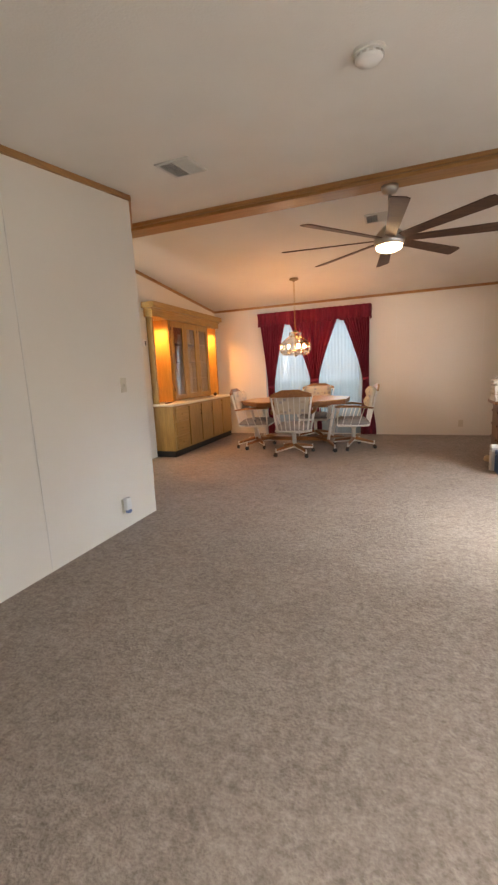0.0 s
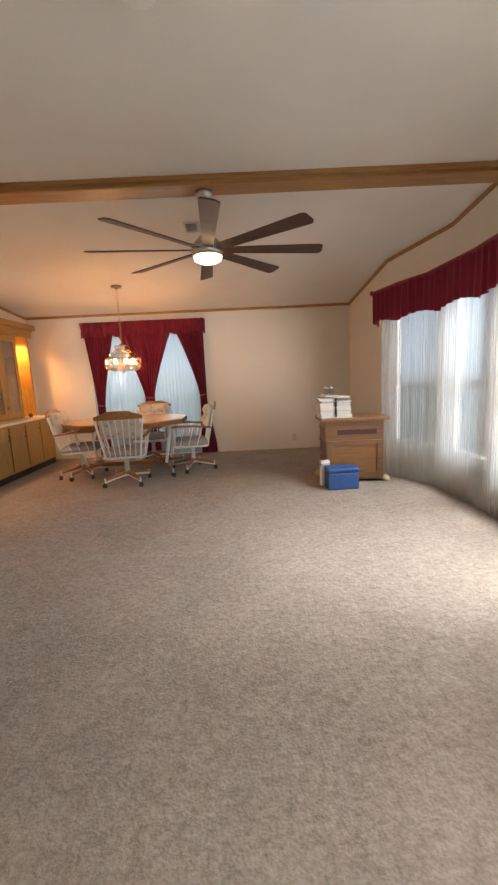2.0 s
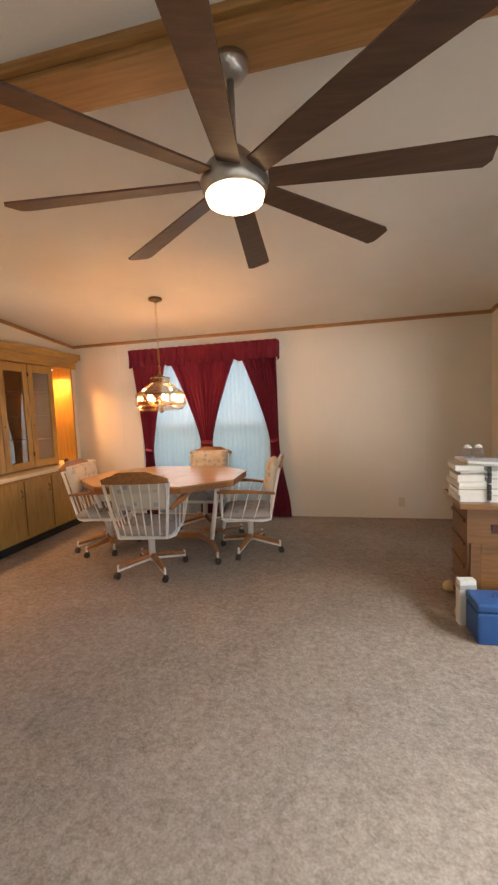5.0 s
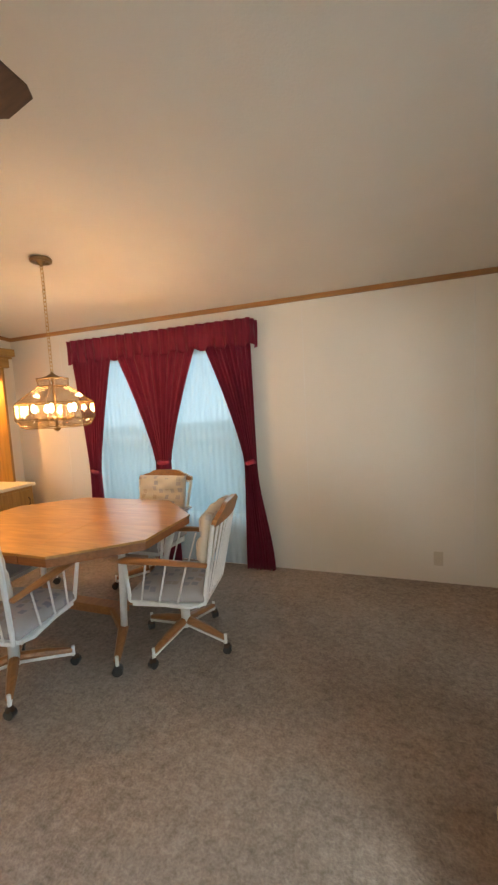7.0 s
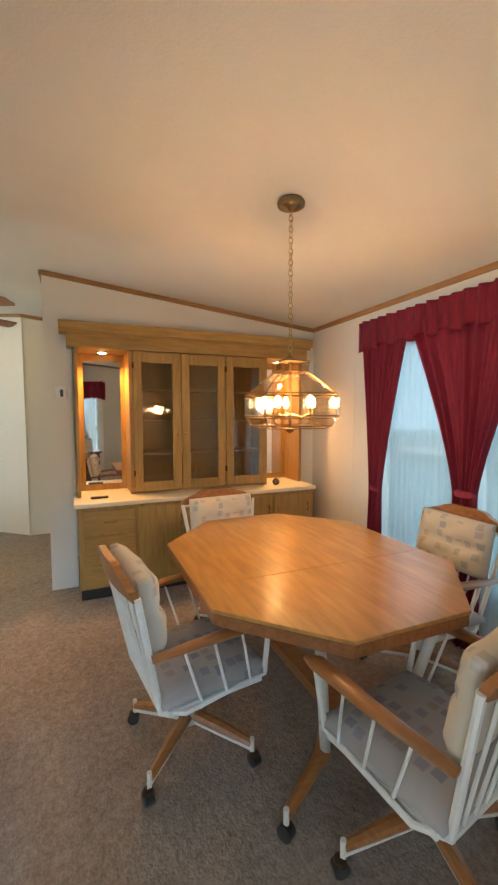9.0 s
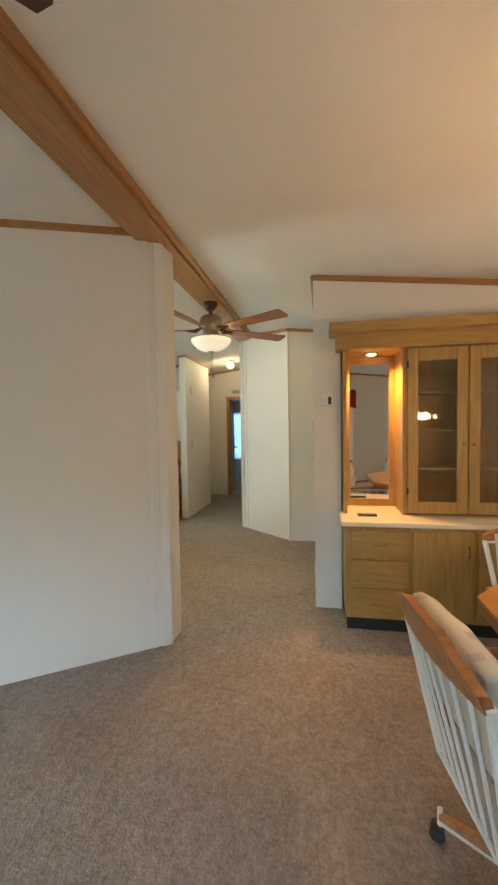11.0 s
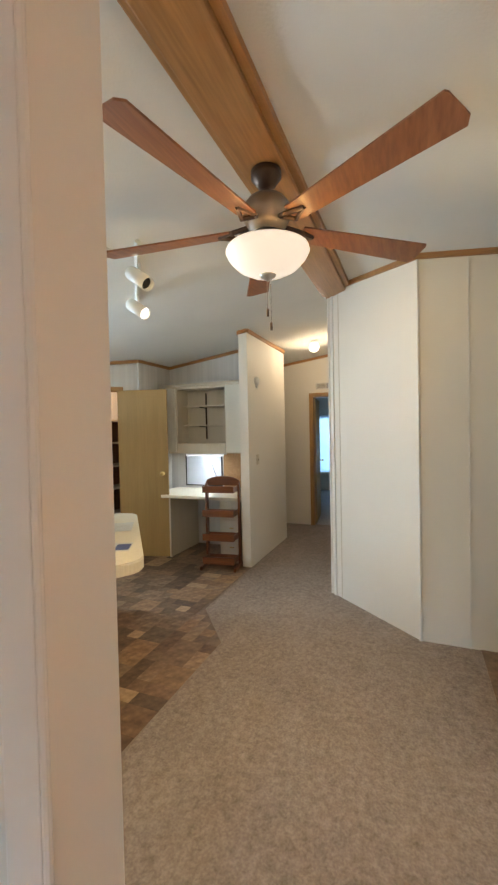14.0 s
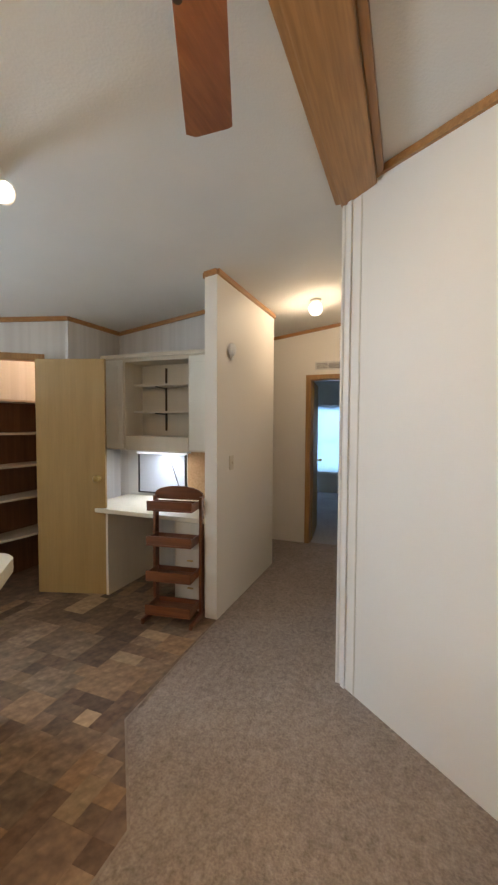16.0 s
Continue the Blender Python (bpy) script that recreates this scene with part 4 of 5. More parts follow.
for k in range(5):
    a = radians(204 + 72 * k)
    bl = part("blade", fan_blade(0.17, 0.88, 0.1, 0.15, -12, a, 2.43, 0.02), M_BLADE2, fan)
    bm = bmesh.new()
    for s in (-1, 1):
        tube([(0.09 * math.cos(a), 0.09 * math.sin(a), 2.45), (0.16 * math.cos(a + s * 0.22), 0.16 * math.sin(a + s * 0.22), 2.42), (0.235 * math.cos(a), 0.235 * math.sin(a), 2.425)], 0.011, bm, 6)
    part("blade_bracket", bm, M_BRONZE, bl)
part("light_fitter", lathe([(0.06, 2.42), (0.08, 2.39), (0.13, 2.36), (0.17, 2.345)], 24), M_NICKEL, fan, smooth=True)
part("bowl", lathe([(0.19, 2.335), (0.194, 2.322), (0.18, 2.295), (0.142, 2.255), (0.085, 2.226), (0.02, 2.216)], 32, cap=False), glow("fan_bowl_glow", (1, 0.89, 0.75), 0.78), fan, "frosted alabaster glass bowl, lit", True).visible_shadow = False
part("finial", lathe([(0.04, 2.224), (0.036, 2.21), (0.012, 2.196), (0.004, 2.189)], 16), M_NICKEL, fan, smooth=True)
for k, (dx, z1) in enumerate(((0.012, 2.06), (-0.006, 2.0))):
    ch = part("pull_chain", tube([(dx, 0.01 * k, 2.18), (dx, 0.01 * k, z1)], 0.0014, n=5), M_BRONZE, fan)
    part("chain_fob", tube([(dx, 0.01 * k, z1), (dx, 0.01 * k, z1 - 0.035)], 0.006), M_BRONZE, ch)
lamp("fan_bowl_lamp", "POINT", 42, (1, 0.7, 0.28), (-3.93, 4.4, 2.31), size=0.08)
lamp("fan_bowl_downlight", "SPOT", 72, (1, 0.7, 0.28), (-3.93, 4.4, 2.19), (-3.93, 4.4, 0), size=0.1, spot=112, blend=1.0)

# ---- cabinet, books and boxes by the bay ----
M_CABWOOD = wood("cabinet_oak", (0.13, 0.055, 0.02), (0.18, 0.08, 0.03), 0)
M_CABTOP = wood("cabinet_top_oak", (0.17, 0.072, 0.025), (0.23, 0.1, 0.036), 0, rough=0.3, coat=0.3)
M_SLOT = mat("dark_red_slot", (0.05, 0.008, 0.008), 0.5)
cb = thing("side_cabinet", "oak side cabinet with a dark slot and a panelled door", "cabinet", pose(1.1, 5.6, 0, 0, 0, -2) @ Matrix.Diagonal((0.88, 1, 1.03, 1)))
part("body", box(0.03, 0.79, 0.02, 0.42, 0.05, 0.70, 0.004), M_CABWOOD, cb)
part("plinth", box(0.02, 0.8, 0.01, 0.43, 0.03, 0.055, 0.006), M_CABWOOD, cb)
M_FOOT = mat("cream_carved_foot", (0.5, 0.4, 0.25), 0.6, color2=(0.58, 0.47, 0.3), scale=20)
for fx in (0.0, 0.82):
    for fy in (0.02, 0.4):
        part("foot", lathe([(0.03, 0.0), (0.05, 0.012), (0.052, 0.035), (0.035, 0.06), (0.02, 0.07)], 14, at=(fx, fy, 0)), M_FOOT, cb, "cream carved foot", True)
part("top", box(-0.03, 0.86, -0.03, 0.46, 0.70, 0.735, 0.009), M_CABTOP, cb)
bm = bmesh.new()
for a, b, c, e in ((0.05, 0.12, 0.06, 0.48), (0.7, 0.77, 0.06, 0.48), (0.12, 0.7, 0.06, 0.12), (0.12, 0.7, 0.42, 0.48)):
    add_box(bm, a, b, 0.0, 0.02, c, e, 0.004)
dr = part("door", bm, M_CABWOOD, cb)
part("door_panel", box(0.12, 0.7, 0.012, 0.02, 0.12, 0.42), M_CABTOP, dr)
part("slot", box(0.19, 0.7, 0.014, 0.024, 0.545, 0.6), M_SLOT, cb, "dark red slot below the top")
bm = bmesh.new()
for z in (0.15, 0.3, 0.45, 0.6):
    add_box(bm, 0.012, 0.03, 0.05, 0.4, z, z + 0.02, 0.004)
part("side_ledge", bm, M_CABWOOD, cb)
rnd = random.Random(11)
M_PAPER = [mat("paper_%s" % n, c, 0.8, color2=tuple(v * 0.9 for v in c), scale=60, stretch=(1, 1, 12)) for n, c in (("white", (0.7, 0.69, 0.66)), ("grey", (0.4, 0.38, 0.36)), ("tan", (0.42, 0.33, 0.22)))]
tops = []
for sx, count, w0 in ((1.165, 7, 0.17), (1.35, 6, 0.19)):
    z = 0.758
    for k in range(count):
        h = rnd.choice((0.022, 0.03, 0.036, 0.044))
        w, d = w0 + rnd.uniform(-0.012, 0.014), rnd.uniform(0.22, 0.26)
        bk = thing("book", "thick bound book lying in a stack on the cabinet", "book", pose(sx + rnd.uniform(-0.01, 0.01), 5.76 + rnd.uniform(-0.015, 0.015), z, 0, 0, rnd.uniform(-4, 4)), "stacked books")
        part("page_block", box(-w / 2 + 0.006, w / 2 - 0.006, -d / 2 + 0.005, d / 2 - 0.002, 0.004, h - 0.004, 0.002), M_PAPER[0], bk)
        cv = M_PAPER[rnd.choice((0, 0, 1, 2))]
        for a in (0.0, h - 0.004):
            part("cover", box(-w / 2, w / 2, -d / 2, d / 2, a, a + 0.004, 0.001), cv, bk)
        z += h + 0.0005
    tops.append(z)
zt = max(tops)
bk = thing("book", "wide thin grey book lying askew on top of the stacks", "book", pose(1.27, 5.76, zt, 0, -4 if tops[0] < tops[1] else 4, 6), "stacked books")
part("page_block", box(-0.145, 0.145, -0.105, 0.105, 0.004, 0.02, 0.002), M_PAPER[0], bk)
for a in (0.0, 0.02):
    part("cover", box(-0.15, 0.15, -0.11, 0.11, a, a + 0.004, 0.001), M_PAPER[1], bk)
for z0, z1 in ((0.77, 0.87), (0.88, 0.985)):
    st = thing("strap", "black strap tied round the stack of books", "strap", group="straps round the books")
    part("band", box(1.245, 1.268, 5.618, 5.626, z0, z1, 0.002), M_BLACK, st)
    part("knot", lathe([(0.004, -0.012), (0.014, -0.006), (0.014, 0.006), (0.004, 0.012)], 10, at=(1.256, 5.618, (z0 + z1) / 2)), M_BLACK, st)
M_CLEAR = glass("clear_glass", clear=0.9, rough=0.05)
for dx in (0.0, 0.065):
    gl = thing("glass_jar", "small clear glass standing on the books", "glass", pose(1.17 + dx, 5.76, zt + 0.028), "glasses on the books")
    part("bowl", lathe([(0.02, 0.0), (0.03, 0.02), (0.032, 0.05), (0.024, 0.075)], 16, cap=False), M_CLEAR, gl, smooth=True)
    part("lid", lathe([(0.024, 0.075), (0.02, 0.086), (0.005, 0.094)], 14), M_WHITE, gl)
M_BLUE = mat("blue_plastic", (0.008, 0.065, 0.21), 0.4, color2=(0.011, 0.08, 0.24), scale=8)
bb = thing("blue_case", "bright blue plastic case standing on the carpet", "case", pose(1.26, 5.4, 0, 0, 0, 3))
part("body", box(-0.17, 0.17, -0.1, 0.1, 0.0, 0.19, 0.015), M_BLUE, bb)
part("lid", box(-0.172, 0.172, -0.102, 0.102, 0.193, 0.245, 0.015), M_BLUE, bb)
part("handle", tube([(-0.05, 0, 0.243), (-0.05, 0, 0.262), (0.05, 0, 0.262), (0.05, 0, 0.243)], 0.007), M_BLUE, bb)
wb = thing("white_carton", "small white carton standing beside the blue case", "box", pose(1.1, 5.535, 0, 0, 0, 10))
part("body", box(-0.05, 0.05, -0.03, 0.03, 0.0, 0.29, 0.004), M_PAPER[0], wb)
part("label_band", box(-0.051, 0.051, -0.031, 0.031, 0.23, 0.26, 0.002), M_PAPER[1], wb)

# ---- small fixtures on walls and ceilings ----


def plate(name, label, category, m, w=0.07, h=0.115, kind="outlet"):
    """A cover plate in the local xz plane that faces -y."""
    th = thing(name, label, category, m)
    part("cover", box(-w / 2, w / 2, -0.008, 0, -h / 2, h / 2, 0.003), M_PLATE, th)
    if kind == "outlet":
        for dz in (-0.025, 0.025):
            part("socket", box(-0.015, 0.015, -0.011, -0.004, dz - 0.015, dz + 0.015, 0.003), M_PLATE, th)
    else:
        part("toggle", box(-0.006, 0.006, -0.02, -0.004, -0.012, 0.012, 0.002), M_PLATE, th)
    return th


plate("wall_outlet", "almond electric outlet low on the wall", "outlet", pose(1.05, FAR, 0.2))
plate("wall_outlet", "electric outlet with a plug-in low on the wall", "outlet", pose(-1.97, 3.06, 0.19, 0, 0, 90))
plate("light_switch", "almond light switch beside the wall's end", "switch", pose(-1.97, 3.19, 1.15, 0, 0, 90), kind="switch")
plate("light_switch", "almond light switch on the passage wall", "switch", pose(-3.6, 5.4, 1.2, 0, 0, 0), kind="switch")
plate("wall_outlet", "almond electric outlet on the passage wall", "outlet", pose(-3.55, 5.4, 0.24))
plate("light_switch", "almond light switch on the hall divider", "switch", pose(-6.49, 3.34, 1.18, 0, 0, 180), kind="switch")
pg = thing("plug_in_freshener", "white plug-in device in the low outlet", "plug", pose(-1.97, 3.06, 0.2, 0, 0, 90))
part("body", box(-0.03, 0.03, -0.05, -0.012, -0.04, 0.06, 0.008), M_WHITE, pg)
part("refill", box(-0.02, 0.02, -0.055, -0.02, -0.065, -0.04, 0.005), mat("blue_gel", (0.1, 0.16, 0.3), 0.3), pg)
ts = thing("thermostat", "small white wall thermostat with a dark window", "thermostat", pose(-3.33, 5.515, 1.68, 0, 0, 90))
part("cover", box(-0.045, 0.045, -0.018, 0, -0.05, 0.05, 0.006), M_WHITE, ts)
part("window", box(-0.004, 0.02, -0.021, -0.016, -0.035, 0.025, 0.002), M_BLACK, ts)
ts = thing("doorbell_chime", "small almond box on the passage wall", "chime", pose(-4.2, 5.4, 1.48))
part("cover", box(-0.04, 0.04, -0.03, 0, -0.06, 0.06, 0.006), M_PLATE, ts)
part("grille", box(-0.025, 0.025, -0.033, -0.028, -0.03, 0.03, 0.002), M_VENT, ts)
ch = thing("wall_chime", "round white alarm on the hall divider", "alarm", pose(-6.48, 3.34, 2.08))
part("disc", lathe([(0.05, 0), (0.05, 0.02), (0.04, 0.032), (0.006, 0.034)], 20), M_WHITE, ch).matrix_basis = pose(0, 0, 0, -90, 0, 0)
part("clip", box(-0.012, 0.012, 0.0, 0.02, -0.08, -0.05, 0.003), M_WHITE, ch)


def tilt_at(x, y):
    """A pose on the sloping ceiling, its local -z hanging down from it."""
    s = -SLOPE if y > RY else 0.135
    return Matrix.Translation((x, y, ceil_z(x, y))) @ Matrix.Rotation(math.atan(s), 4, "X")


sd = thing("smoke_detector", "round white smoke detector on the ceiling", "smoke detector", tilt_at(-0.045, 2.525))
part("base", lathe([(0.07, 0.004), (0.07, -0.012), (0.06, -0.014)], 28), M_TRIMW, sd)
part("cap", lathe([(0.06, -0.012), (0.058, -0.03), (0.045, -0.042), (0.006, -0.045)], 28), M_WHITE, sd, smooth=True)
bm = bmesh.new()
for k in range(14):
    a = 2 * math.pi * k / 14
    add_box(bm, 0.0595, 0.0625, -0.008, 0.008, -0.026, -0.018, 0, Matrix.Rotation(a, 4, "Z"))
part("slots", bm, M_VENT, sd)


def ceiling_vent(m, w, d, label):
    v = thing("ceiling_vent", label, "vent", m)
    bm = bmesh.new()
    for a, b, c, e in ((-w / 2, w / 2, -d / 2, -d / 2 + 0.02), (-w / 2, w / 2, d / 2 - 0.02, d / 2), (-w / 2, -w / 2 + 0.02, -d / 2 + 0.02, d / 2 - 0.02), (w / 2 - 0.02, w / 2, -d / 2 + 0.02, d / 2 - 0.02), (-0.006, 0.006, -d / 2 + 0.02, d / 2 - 0.02)):
        add_box(bm, a, b, c, e, -0.01, 0.0, 0.002)
    part("frame", bm, M_VENT, v)
    part("shade_sheet", box(-w / 2 + 0.02, w / 2 - 0.02, -d / 2 + 0.02, d / 2 - 0.02, -0.002, 0.002), M_DARK, v)
    n = max(4, int(d / 0.022))
    for k in range(n):
        y = -d / 2 + 0.03 + (d - 0.06) * k / (n - 1)
        for x0, x1 in ((-w / 2 + 0.02, -0.006), (0.006, w / 2 - 0.02)):
            part("slat", box(x0, x1, -0.006, 0.006, -0.0012, 0.0012, 0, Matrix.Translation((0, y, -0.006)) @ Matrix.Rotation(radians(40 if x0 < 0 else -40), 4, "X")), M_VENT, v)
    return v


ceiling_vent(tilt_at(-1.32, 3.2), 0.25, 0.3, "white louvred ceiling vent")
ceiling_vent(tilt_at(-0.14, 5.12), 0.26, 0.2, "white louvred ceiling vent beside the fan")
ceiling_vent(tilt_at(-4.1, 3.22) @ Matrix.Rotation(radians(90), 4, "Z"), 0.22, 0.12, "white louvred kitchen ceiling vent")
v = ceiling_vent(pose(-8.45, 3.75, 2.2) @ Matrix.Rotation(radians(-90), 4, "Y") @ Matrix.Rotation(radians(90), 4, "Z"), 0.32, 0.1, "white return vent over the hall door")

# joint battens and corner boards
def upright(name, x, y, turn, w=0.05, t=0.012, top=None, label="flat cream corner board", material=None):
    z1 = (top or ceil_z(x, y)) - 0.045
    ob = structure(name, box(-w / 2, w / 2, -t, 0, 0.0, z1, min(0.003, t * 0.4)), material or M_TRIMW, label)
    ob.matrix_world = pose(x, y, 0, 0, 0, turn)
    return ob


for i, x in enumerate((0.02, 1.31, -2.62)):
    upright("trim_batten_%d" % i, x, FAR - 0.002, 0, 0.008, 0.002, label="thin vertical panel joint")
for i, y in enumerate((2.3, 1.1)):
    upright("trim_joint_%d" % i, -1.968, y, 90, 0.008, 0.002, label="thin vertical panel joint")
upright("trim_corner_1", -2.612, 4.405, 125, 0.055, 0.012, 2.74)
upright("trim_corner_3", -2.563, 4.34, 125, 0.03, 0.005, 2.74)
upright("trim_corner_4", -5.8, 4.35, 229 - 180, 0.03, 0.012, 2.74)
upright("trim_corner_5", -5.745, 4.413, 229 - 180, 0.01, 0.003, 2.74, "narrow shadow joint", M_PLATE)
upright("trim_corner_7", -5.188, 5.36, 90, 0.01, 0.002, None, "thin vertical panel joint")

for i, (x, y) in enumerate(((-5.835, 4.31), (-5.19, 5.05), (-2.63, 4.43))):
    structure("trim_bead_%d" % i, tube([(x, y, 0.0), (x, y, ceil_z(x, y) - 0.04)], 0.011, n=10), M_TRIMW, "rounded cream corner bead")

# ---- kitchen ----
M_VINYL = mat("vinyl_stone", (0.12, 0.07, 0.045), 0.45, color2=(0.2, 0.13, 0.085), scale=7, detail=6, bump=0.1, bump_scale=30, fine=18, rand=0.0, coat=0.0)
VM = []
for nm, c1, c2 in (("umber", (0.11, 0.06, 0.035), (0.2, 0.12, 0.07)), ("slate", (0.14, 0.085, 0.052), (0.22, 0.14, 0.085)), ("rust", (0.19, 0.11, 0.058), (0.28, 0.175, 0.095)), ("sand", (0.32, 0.215, 0.12), (0.4, 0.28, 0.165)), ("taupe", (0.15, 0.095, 0.06), (0.27, 0.185, 0.115))):
    VM.append(mat("vinyl_" + nm, c1, 0.55, color2=c2, scale=11, detail=7, bump=0.06, bump_scale=40, fine=22, rand=0.38, mix=(0.34, 0.66), fine_amp=0.22))
VB = [(-2.81, FRONT), (-2.81, 3.74), (-4.68, 3.74), (-5.13, 3.37), (-6.23, 3.35), (-6.23, 3.24), (-6.95, 3.24), (-6.95, FRONT)]
vinyl = structure("floor_kitchen", prism(VB, -0.002, 0.004), M_VINYL, "brown stone-patterned vinyl kitchen floor")
M_STRIP = mat("carpet_edge_strip", (0.3, 0.25, 0.21), 0.8, 0.0, color2=(0.25, 0.2, 0.165), scale=30)
bm = bmesh.new()
for a, b in zip(VB[1:4], VB[2:5]):
    tube([(a[0], a[1], 0.004), (b[0], b[1], 0.004)], 0.006, bm, 8, 0.4)
structure("trim_carpet_edge", bm, M_STRIP, "thin carpet edge strip")
structure("floor_passage", box(-5.19, -4.27, 5.42, FAR, -0.002, 0.005), mat("passage_vinyl", (0.17, 0.1, 0.06), 0.5, color2=(0.24, 0.15, 0.09), scale=8, fine=20), "brown vinyl floor of the side passage")

# island: turned on its corner, rounded laminate top with an overhang
IS = Matrix(((0.772, -0.636, 0, -4.1), (0.636, 0.772, 0, 3.12), (0, 0, 1, 0), (0, 0, 0, 1)))
M_CABW = mat("whitewashed_cabinet", (0.62, 0.56, 0.46), 0.5, color2=(0.645, 0.585, 0.485), scale=3, stretch=(5, 5, 0.5))
M_CABDOOR = mat("cream_cabinet_door", (0.73, 0.71, 0.64), 0.45, color2=(0.7, 0.68, 0.61), scale=5)
# cabinet cream with the lamps' warm light put into the island's colour
M_ISLAND = mat("warm_lit_island_panel", (0.66, 0.57, 0.41), 0.5, color2=(0.7, 0.61, 0.45), scale=2.5)
isl = thing("kitchen_island", "cream laminate kitchen island turned on its corner", "kitchen island", IS)
part("base", box(-0.96, 0.0, -0.75, 0.0, 0.0, 0.735, 0.004), M_ISLAND, isl)
part("toe_trim", box(-0.965, 0.006, -0.755, 0.006, 0.0, 0.035, 0.004), M_ISLAND, isl)
part("corner_trim", box(-0.025, 0.008, -0.025, 0.008, 0.035, 0.735, 0.004), M_ISLAND, isl)


def rounded(x0, x1, y0, y1, r, n=8):
    out = []
    for cx_, cy_, a0 in ((x1 - r, y1 - r, 0), (x0 + r, y1 - r, 90), (x0 + r, y0 + r, 180), (x1 - r, y0 + r, 270)):
        for k in range(n + 1):
            a = radians(a0 + 90 * k / n)
            out.append((cx_ + r * math.cos(a), cy_ + r * math.sin(a)))
    return out


part("countertop", prism(rounded(-1.0, 0.48, -0.85, 0.31, 0.13), 0.735, 0.805, bevel=0.008), M_LAMINATE, isl, "cream laminate top with rounded corners")
bn = thing("storage_bin", "clear plastic bin with a cream lid on the island", "bin", Matrix.Translation((0, 0, 0.806)) @ IS @ pose(-0.37, -0.245, 0))
M_BINP = mat("milky_plastic", (0.6, 0.57, 0.5), 0.25, color2=(0.66, 0.62, 0.54), scale=4)
part("tub", prism(rounded(-0.41, 0.41, -0.21, 0.21, 0.05), 0.0, 0.115, bevel=0.006), M_BINP, bn)
part("lid", prism(rounded(-0.435, 0.435, -0.235, 0.235, 0.06), 0.118, 0.142, bevel=0.006), M_LAMINATE, bn)
for nm, lab, (a, b, c, d), col, zz, rz in (("folder", "green paper lying on the bin's lid", (-0.1, 0.2, -0.12, 0.1), (0.12, 0.5, 0.16), 0.1435, 10), ("folder", "blue folder lying on the bin's lid", (-0.02, 0.28, -0.16, -0.02), (0.03, 0.16, 0.5), 0.1455, 28)):
    fo = thing(nm, lab, "folder", Matrix.Translation((0, 0, 0.806 + zz)) @ IS @ pose(-0.32, -0.24, 0, 0, 0, rz))
    part("sheet", box(a, b, c, d, 0, 0.0015), mat("card_%s" % lab[:4], col, 0.6, color2=tuple(v * 0.85 for v in col), scale=12), fo)
    part("edge", box(a, b, c - 0.004, c, 0, 0.0025), mat("card_edge_%s" % lab[:4], tuple(v * 0.7 for v in col), 0.6), fo)
M_NAVY = mat("navy_print", (0.03, 0.06, 0.2), 0.4, color2=(0.05, 0.09, 0.26), scale=40)
M_INK = mat("grey_print", (0.3, 0.32, 0.36), 0.6)
pp = thing("brochure", "blue and white printed brochure on the island top", "brochure", Matrix.Translation((-4.08, 3.295, 0.807)) @ Matrix.Rotation(radians(119), 4, "Z"))
part("page", box(-0.125, 0.125, -0.092, 0.092, 0, 0.0015), M_PAPER[0], pp)
part("cover_band", box(-0.125, -0.075, -0.092, 0.092, 0.0017, 0.0025), M_NAVY, pp)
for k in range(4):
    part("text_bar", box(-0.05, 0.02, -0.07 + 0.035 * k, -0.06 + 0.035 * k, 0.0017, 0.0022), M_INK, pp)
part("photo_block", box(0.035, 0.12, -0.07, 0.06, 0.0017, 0.0022), M_NAVY, pp)
pp = thing("paper_sheet", "white printed sheet lying on the island top", "paper", Matrix.Translation((-4.535, 2.966, 0.807)) @ Matrix.Rotation(radians(125), 4, "Z"))
part("page", box(-0.108, 0.108, -0.14, 0.14, 0, 0.0012), M_PAPER[0], pp)
part("stamp_block", box(-0.1, -0.04, 0.085, 0.13, 0.0014, 0.0019), M_INK, pp)
for k in range(7):
    part("text_bar", box(-0.09, 0.09, -0.12 + 0.026 * k, -0.117 + 0.026 * k, 0.0014, 0.0018), M_VENT, pp)

# refrigerator and the cabinet above it
# the brown that the steel reflects is put into its base colour
M_STEEL = mat("stainless_steel", (0.3, 0.22, 0.16), 0.28, 0.9, color2=(0.36, 0.27, 0.2), scale=3, stretch=(1, 30, 1))
M_FRSIDE = mat("fridge_side_paint", (0.1, 0.085, 0.075), 0.35, 0.3, color2=(0.13, 0.11, 0.1), scale=5)
fr = thing("refrigerator", "stainless side-by-side refrigerator with long bar handles", "refrigerator", pose(-5.63, 1.06, 0, 0, 0, 90))
part("body", box(-0.75, -0.02, -0.82, 0.0, 0.02, 1.74, 0.01), M_FRSIDE, fr)
for y0, y1, hy in ((-0.815, -0.4, -0.44), (-0.39, -0.005, -0.35)):
    dr = part("door", box(-0.015, 0.05, y0, y1, 0.06, 1.73, 0.015), M_STEEL, fr)
    part("handle", tube([(0.05, hy, 0.65), (0.1, hy, 0.7), (0.11, hy, 1.1), (0.1, hy, 1.5), (0.05, hy, 1.55)], 0.013, n=10), M_STEEL, dr, smooth=True)
part("dispenser", box(0.045, 0.053, -0.72, -0.52, 0.95, 1.35, 0.006), M_BLACK, fr)
uc = thing("wall_cabinet", "cream wall cabinet above the refrigerator", "cabinet", pose(-5.655, 0.5, 1.84, 0, 0, 90))
part("body", box(-0.34, 0.0, -0.82, 0.0, 0.0, 0.36, 0.004), M_CABW, uc)
